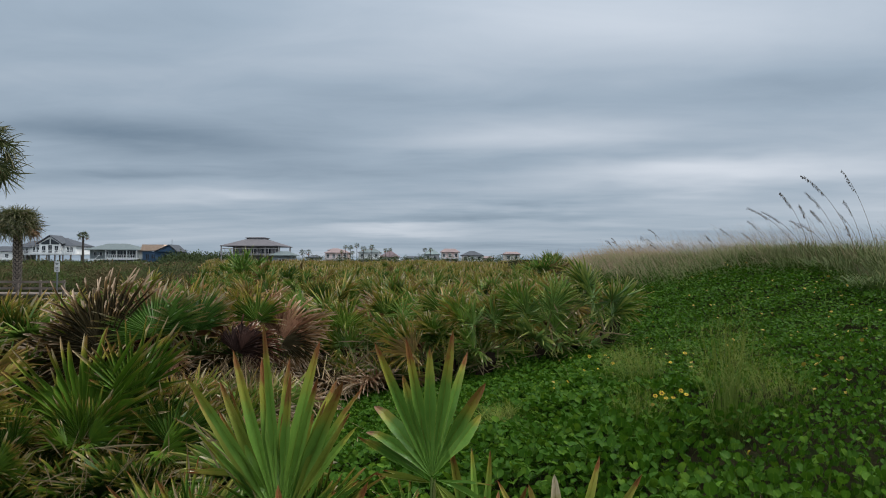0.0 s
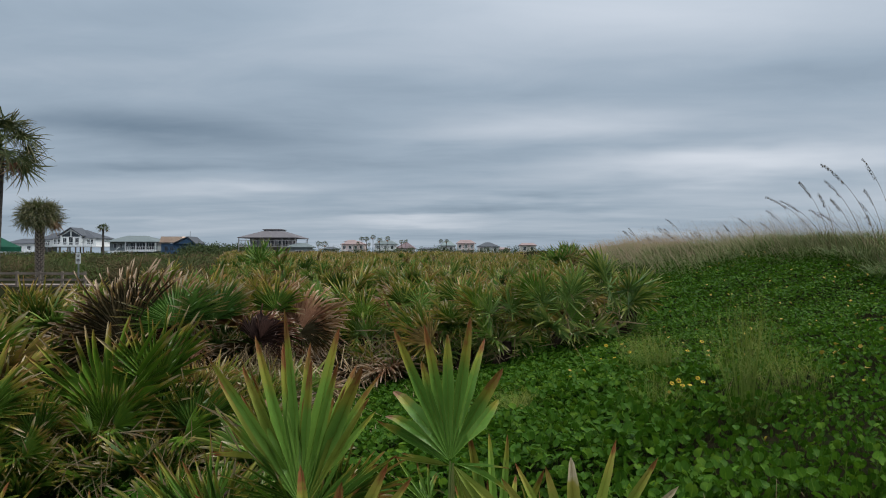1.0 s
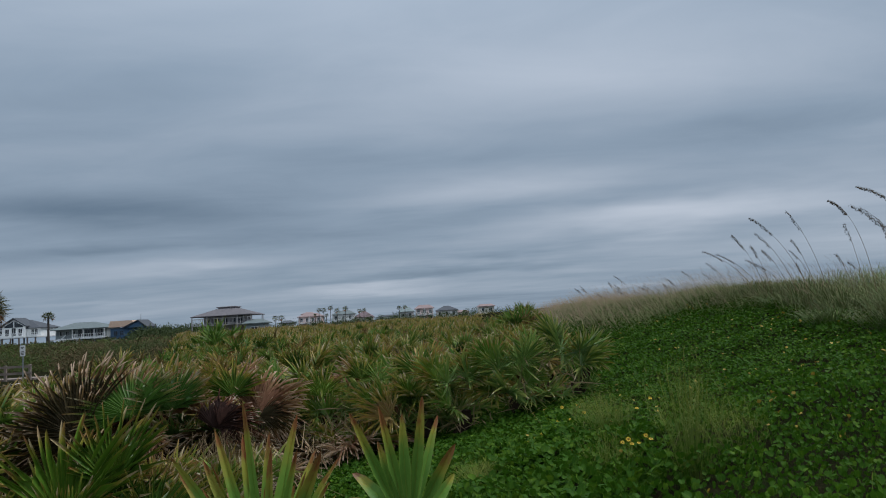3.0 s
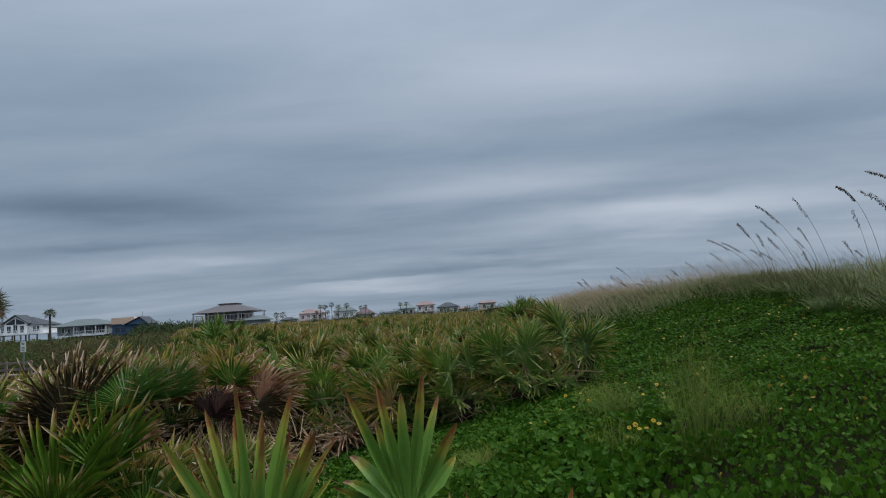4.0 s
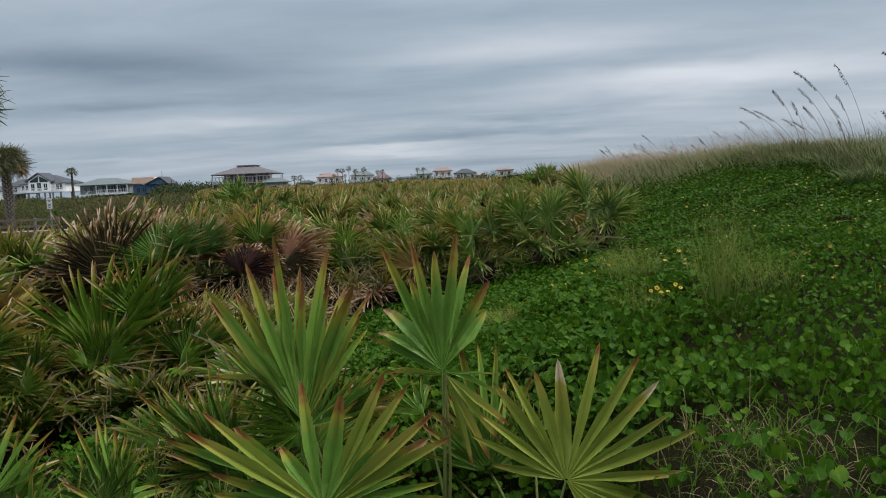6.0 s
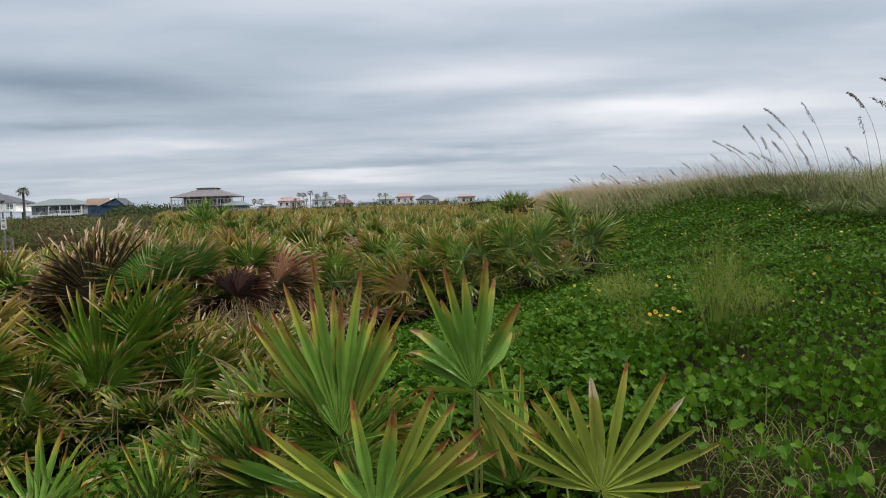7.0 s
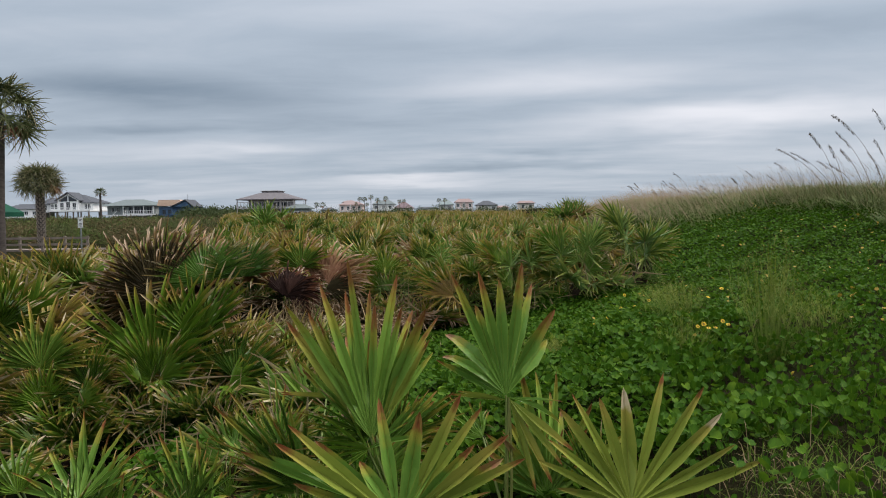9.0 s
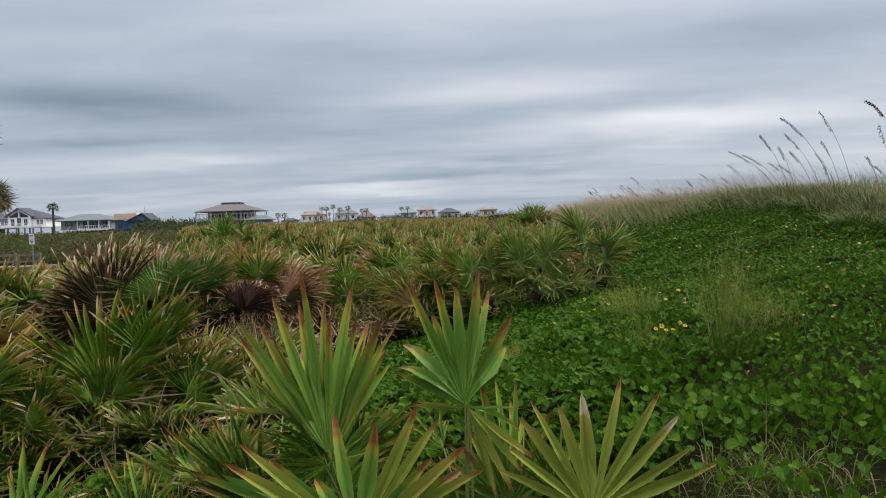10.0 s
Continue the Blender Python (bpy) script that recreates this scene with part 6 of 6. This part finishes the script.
# blue house with an orange roof
H = tagged(new("house"), "dark blue house with a weathered orange roof", "house", "beach houses")
H.location = (-76.1, 186, 0)
H.scale = (0.98, 1, 0.95)
part("wall", box(bmesh.new(), -4.8, 4.6, 0, 8, 1.6, 4.6), M_bluesiding, H)
part("roof", prism(bmesh.new(), [(-5.1, 4.9), (-4.6, 6.6), (1.2, 6.6), (1.8, 4.9)], -0.6, 8.5), M_rooforange, H)
part("gable_wall", prism(bmesh.new(), [(-0.6, 4.6), (4.6, 4.6), (2.9, 6.2)], -0.9, 2.5), M_bluesiding, H)
part("gable_roof", prism(bmesh.new(), [(-1.2, 4.5), (2.9, 6.35), (5.2, 4.5), (5.2, 4.7), (2.9, 6.65), (-1.2, 4.7)], -1.2, 6), M_roofgrey, H)
for x in (-3.4, -1.8, 1.2, 3.2):
    window_on(H, x, 0, 2.6, 0.9, 1.2, M_bluesiding)
part("deck", box(bmesh.new(), -1.5, 5.2, -2.4, -0.003, 2.2, 2.4), M_bluesiding, H)
rail(H, -1.5, 5.2, -2.3, 2.4, M_bluesiding, 10)
posts(H, (-4.4, -1.5, 1.8, 5.0), -2.0, -0.3, 2.2, M_post)
part("mast", beam(bmesh.new(), (3.1, 0.5, 6.2), (3.1, 0.5, 8.1), 0.09), M_metal, H)

# round-roofed house with a wide veranda and a lantern roof
H = tagged(new("house"), "brown stilt house with a broad pyramid roof and veranda", "house", "beach houses")
H.location = (-33.25, 120, 0)
part("roof", hip(bmesh.new(), -5.2, 5.1, -1.0, 9.3, 4.55, 5.75, -1.75, 1.7, 2.4, 5.9, 0.12), M_rooftaupe, H)
part("lantern", box(bmesh.new(), -1.6, 1.55, 2.6, 5.7, 5.7, 5.98), M_brownwall, H)
part("lantern_roof", hip(bmesh.new(), -1.8, 1.75, 2.4, 5.9, 6.06, 6.16, -1.2, 1.2, 3.2, 5.2, 0.08), M_rooftaupe, H)
part("wall", box(bmesh.new(), -3.5, 3.2, 0.8, 7.5, 2.2, 4.5), M_brownwall, H)
for x in (-2.6, -1.2, 0.2, 1.6, 2.7):
    window_on(H, x, 0.8, 3.0, 0.7, 1.1, M_palewood)
part("deck", box(bmesh.new(), -5.1, 5.0, -0.9, 9.1, 2.9, 3.05), M_palewood, H)
rail(H, -5.1, 5.0, -0.8, 3.05, M_palewood, 16)
posts(H, (-5.0, -2.5, 0.2, 2.6, 4.9), -0.8, -0.3, 4.5, M_palewood, 0.14)
posts(H, (-5.0, 4.9), 8.6, -0.3, 4.5, M_palewood, 0.14)
part("lower_wall", box(bmesh.new(), -3.0, 3.2, 1.5, 7, -0.3, 2.9), M_greysiding, H)
H = tagged(new("house"), "low grey outbuilding with a hipped roof", "shed", "beach houses")
H.location = (-27.6, 118, 0)
part("wall", box(bmesh.new(), -1.6, 1.7, 0, 4, -0.3, 2.9), M_greysiding, H)
part("roof", hip(bmesh.new(), -2.1, 2.2, -0.5, 4.5, 2.9, 3.6, -0.8, 0.9, 1.8, 2.2), M_rooflight, H)
window_on(H, 0.1, 0, 1.2, 1.0, 1.0)


def far_house(x, y, w, eave, top, wall, roof, label, storeys=2, ridge=0.4, porch=False):
    h = tagged(new("house"), label, "house", "far beach houses")
    h.location = (x, y, 0)
    part("wall", box(bmesh.new(), -w / 2, w / 2, 0, 8, -0.3, eave), wall, h)
    part("roof", hip(bmesh.new(), -w / 2 - 0.5, w / 2 + 0.5, -0.6, 8.6, eave, top, -w * ridge / 2, w * ridge / 2, 3.8, 4.2, 0.25), roof, h)
    n = max(2, int(w / 2.4))
    for s in range(storeys):
        z = eave - 2.2 - s * 2.7
        for i in range(n):
            window_on(h, -w / 2 + w * (i + 0.5) / n, 0, z, 1.0, 1.4)
    if porch:
        part("balcony", box(bmesh.new(), -w / 2, w / 2, -1.8, -0.003, eave - 3.0, eave - 2.75), M_trim, h)
        rail(h, -w / 2, w / 2, -1.7, eave - 2.75, M_trim, 10)
        posts(h, (-w / 2 + 0.2, 0, w / 2 - 0.2), -1.6, -0.3, eave - 0.1, M_trim, 0.25)
    return h


far_house(-46.0, 300, 9.8, 5.8, 7.2, M_pink, M_roofred, "pink stucco house with a red tile roof", 2, 0.5, True)
far_house(-47.6, 304, 4.9, 7.0, 7.8, M_cream, M_roofred, "low tower storey of a pink house with a red roof", 1, 0.5, False)
far_house(-31.8, 300, 9.0, 5.9, 7.5, M_white, M_rooflight, "pale house with balconies and a grey roof", 2, 0.55, True)
far_house(-23.3, 303, 7.8, 4.1, 6.9, M_cream, M_roofmauve, "house with a steep dark mauve roof", 1, 0.1, False)
far_house(-12.6, 305, 9.2, 3.7, 4.5, M_white, M_roofgrey, "low white house with a grey roof", 1, 0.6, True)
far_house(-4.7, 302, 6.3, 5.3, 7.5, M_white, M_roofsage, "white house with a grey-green roof", 2, 0.35, False)
far_house(3.2, 296, 7.6, 6.2, 7.7, M_pink, M_roofred, "pink house with a red tile roof", 2, 0.6, True)
far_house(13.1, 304, 9.1, 4.9, 6.8, M_white, M_roofgrey, "white house with a broad grey roof", 2, 0.25, False)
far_house(19.0, 308, 8.2, 3.7, 4.6, M_pink, M_roofred, "low pink house with a tiled roof", 1, 0.7, False)
far_house(30.3, 300, 6.5, 5.5, 6.5, M_cream, M_roofred, "low pale pink house with dark windows", 1, 0.75, False)
far_house(-71.5, 290, 7.0, 3.6, 5.0, M_white, M_roofgrey, "low white house behind bushes", 1)
far_house(-53.5, 285, 5.0, 3.6, 4.6, M_cream, M_roofgrey, "low cream cottage behind bushes", 1)
for x, z in ((-74.2, 7.8), (-62.0, 7.2)):
    s = Soup()
    stalk_into(s, (0, 0, z), (0, 0, -0.3), 0.14, 0)
    tagged(new("utility_pole", s.mesh("utility_pole", M_post)), "thin wooden utility pole behind the bushes", "pole", "utility poles").location = (x, 280, 0)

# ---- hut with a green roof by the boardwalk ----
H = tagged(new("beach_hut"), "tan block hut with a dark green metal roof", "hut")
H.location = (-21.65, 25.8, 0)
part("wall", box(bmesh.new(), -4.0, 0.8, 0, 4, -0.5, 2.05), M_hut, H)
part("roof", hip(bmesh.new(), -4.8, 1.75, -0.9, 4.9, 2.05, 4.1, -2.2, -0.9, 1.8, 2.2, 0.2), M_roofgreen, H)
part("fascia", box(bmesh.new(), -4.85, 1.8, -0.95, -0.905, 1.8, 2.02), M_roofgreen, H)

# ---- boardwalk fence, sign, sand ----
F = tagged(new("boardwalk_fence"), "low weathered wooden fence along the boardwalk", "fence")
F.location = (-25.5, 40.0, -0.3)
for i in range(8):
    part("post", box(bmesh.new(), -6 + i * 1.35 - 0.06, -6 + i * 1.35 + 0.06, -0.06, 0.06, 0, 1.0), M_post, F)
for z in (0.82, 0.45):
    part("rail", box(bmesh.new(), -6.1, 3.6, -0.10, -0.063, z, z + 0.13), M_post, F)
part("deck", box(bmesh.new(), -6.1, 3.6, 0.1, 1.8, 0.1, 0.2), M_post, F)

S = tagged(new("beach_sign"), "small white notice sign on a steel post", "sign")
S.location = (-21.35, 38.0, -0.2)
part("post", box(bmesh.new(), -0.035, 0.035, 0.02, 0.07, 0, 1.7), M_metal, S)
plate = part("plate", box(bmesh.new(), -0.14, 0.14, 0.0, 0.018, 1.40, 1.98), M_sign, S)
for z, w in ((1.86, 0.09), (1.79, 0.05), (1.62, 0.08), (1.55, 0.09), (1.48, 0.06)):
    part("bar", box(bmesh.new(), -w, w, -0.006, -0.001, z, z + 0.035), M_ink, plate)
s = Soup()
rnd = random.Random(83)
ring = [(math.cos(i / 20 * math.tau) * 0.6 * rnd.uniform(0.8, 1.1), math.sin(i / 20 * math.tau) * 0.5 * rnd.uniform(0.8, 1.1)) for i in range(20)]
s.add([(-20.3 + a, 36.0 + b, ground_z(-20.3 + a, 36.0 + b) + 0.03) for a, b in ring] + [(-20.3, 36.0, ground_z(-20.3, 36.0) + 0.12)], [(i, (i + 1) % 20, 20) for i in range(20)])
tagged(new("pavement", s.mesh("pavement", M_path)), "pale bare sand beside the boardwalk", "sand", kind="structure")


# ---- bushes ----
def bushes(name, label, spots_, leaves, leaf_size, mat, seed):
    """A thicket: many small leaves on the outer shells of uneven mounds."""
    rd = random.Random(seed)
    s = Soup()
    for x, y, z, rx, rz in spots_:
        for i in range(leaves):
            az, el = rd.uniform(0, math.tau), math.asin(rd.uniform(-0.1, 1.0))
            k = rd.uniform(0.6, 1.08)
            q = Vector((x + math.cos(az) * math.cos(el) * rx * k, y + math.sin(az) * math.cos(el) * rx * k, z + math.sin(el) * rz * k))
            a = Vector((rd.gauss(0, 1), rd.gauss(0, 1), rd.gauss(0.5, 1))).normalized()
            b = a.orthogonal().normalized()
            ls = leaf_size * rd.uniform(0.6, 1.4)
            s.add([q, q + a * ls + b * ls * 0.35, q + a * ls * 2, q + a * ls - b * ls * 0.35], [(0, 1, 2), (0, 2, 3)], [0.2, 0.5, 0.9, 0.5])
    return tagged(new(name, s.mesh(name, mat)), label, "bushes", kind="stuff")


rnd = random.Random(91)
hedge = []
for i in range(150):
    y = rnd.uniform(46, 80)
    x = -rnd.uniform(0.34, 0.72) * y
    hedge.append((x, y, 0.0, rnd.uniform(1.0, 2.0), 0.95 + rnd.uniform(-0.1, 0.4) + (y - 46) * 0.008))
bushes("thicket", "dense dark olive thicket behind the boardwalk", hedge[::2], 640, 0.07, M_shrub, 7)
bushes("thicket", "browned scrub and dry grass behind the boardwalk", [q for k, q in enumerate(hedge) if k % 4 == 1], 640, 0.08, M_shrub_dry, 17)
bushes("thicket", "low green bushes behind the boardwalk", [q for k, q in enumerate(hedge) if k % 4 == 3], 640, 0.06, M_shrub_green, 27)
line = []
for i in range(120):
    y = rnd.uniform(140, 180)
    x = rnd.uniform(-0.40, -0.27) * y
    line.append((x, y, 0.5, rnd.uniform(2, 3.5), rnd.uniform(1.8, 3.6)))
for i in range(150):
    y = rnd.uniform(255, 292)
    x = rnd.uniform(-0.30, 0.14) * y
    line.append((x, y, 0.3, rnd.uniform(1.4, 3.2), rnd.uniform(1.7, 4.7)))
for i in range(60):
    y = rnd.uniform(160, 184)
    x = rnd.uniform(-0.72, -0.40) * y
    line.append((x, y, 0.0, rnd.uniform(2, 3.5), rnd.uniform(1.0, 2.0)))
bushes("far_trees", "dark green coastal bushes between the far houses", line, 260, 0.24, M_tree, 8)
band = []
for i in range(260):
    y = rnd.uniform(86, 135)
    x = rnd.uniform(-0.7, 0.32) * y
    band.append((x, y, 0.0, rnd.uniform(1.6, 2.8), rnd.uniform(1.3, 2.1)))
bushes("low_scrub", "low olive scrub in front of the houses", [q for k, q in enumerate(band) if k % 3], 200, 0.16, M_shrub, 9)
bushes("low_scrub", "browned low scrub in front of the houses", band[::3], 200, 0.16, M_shrub_dry, 19)
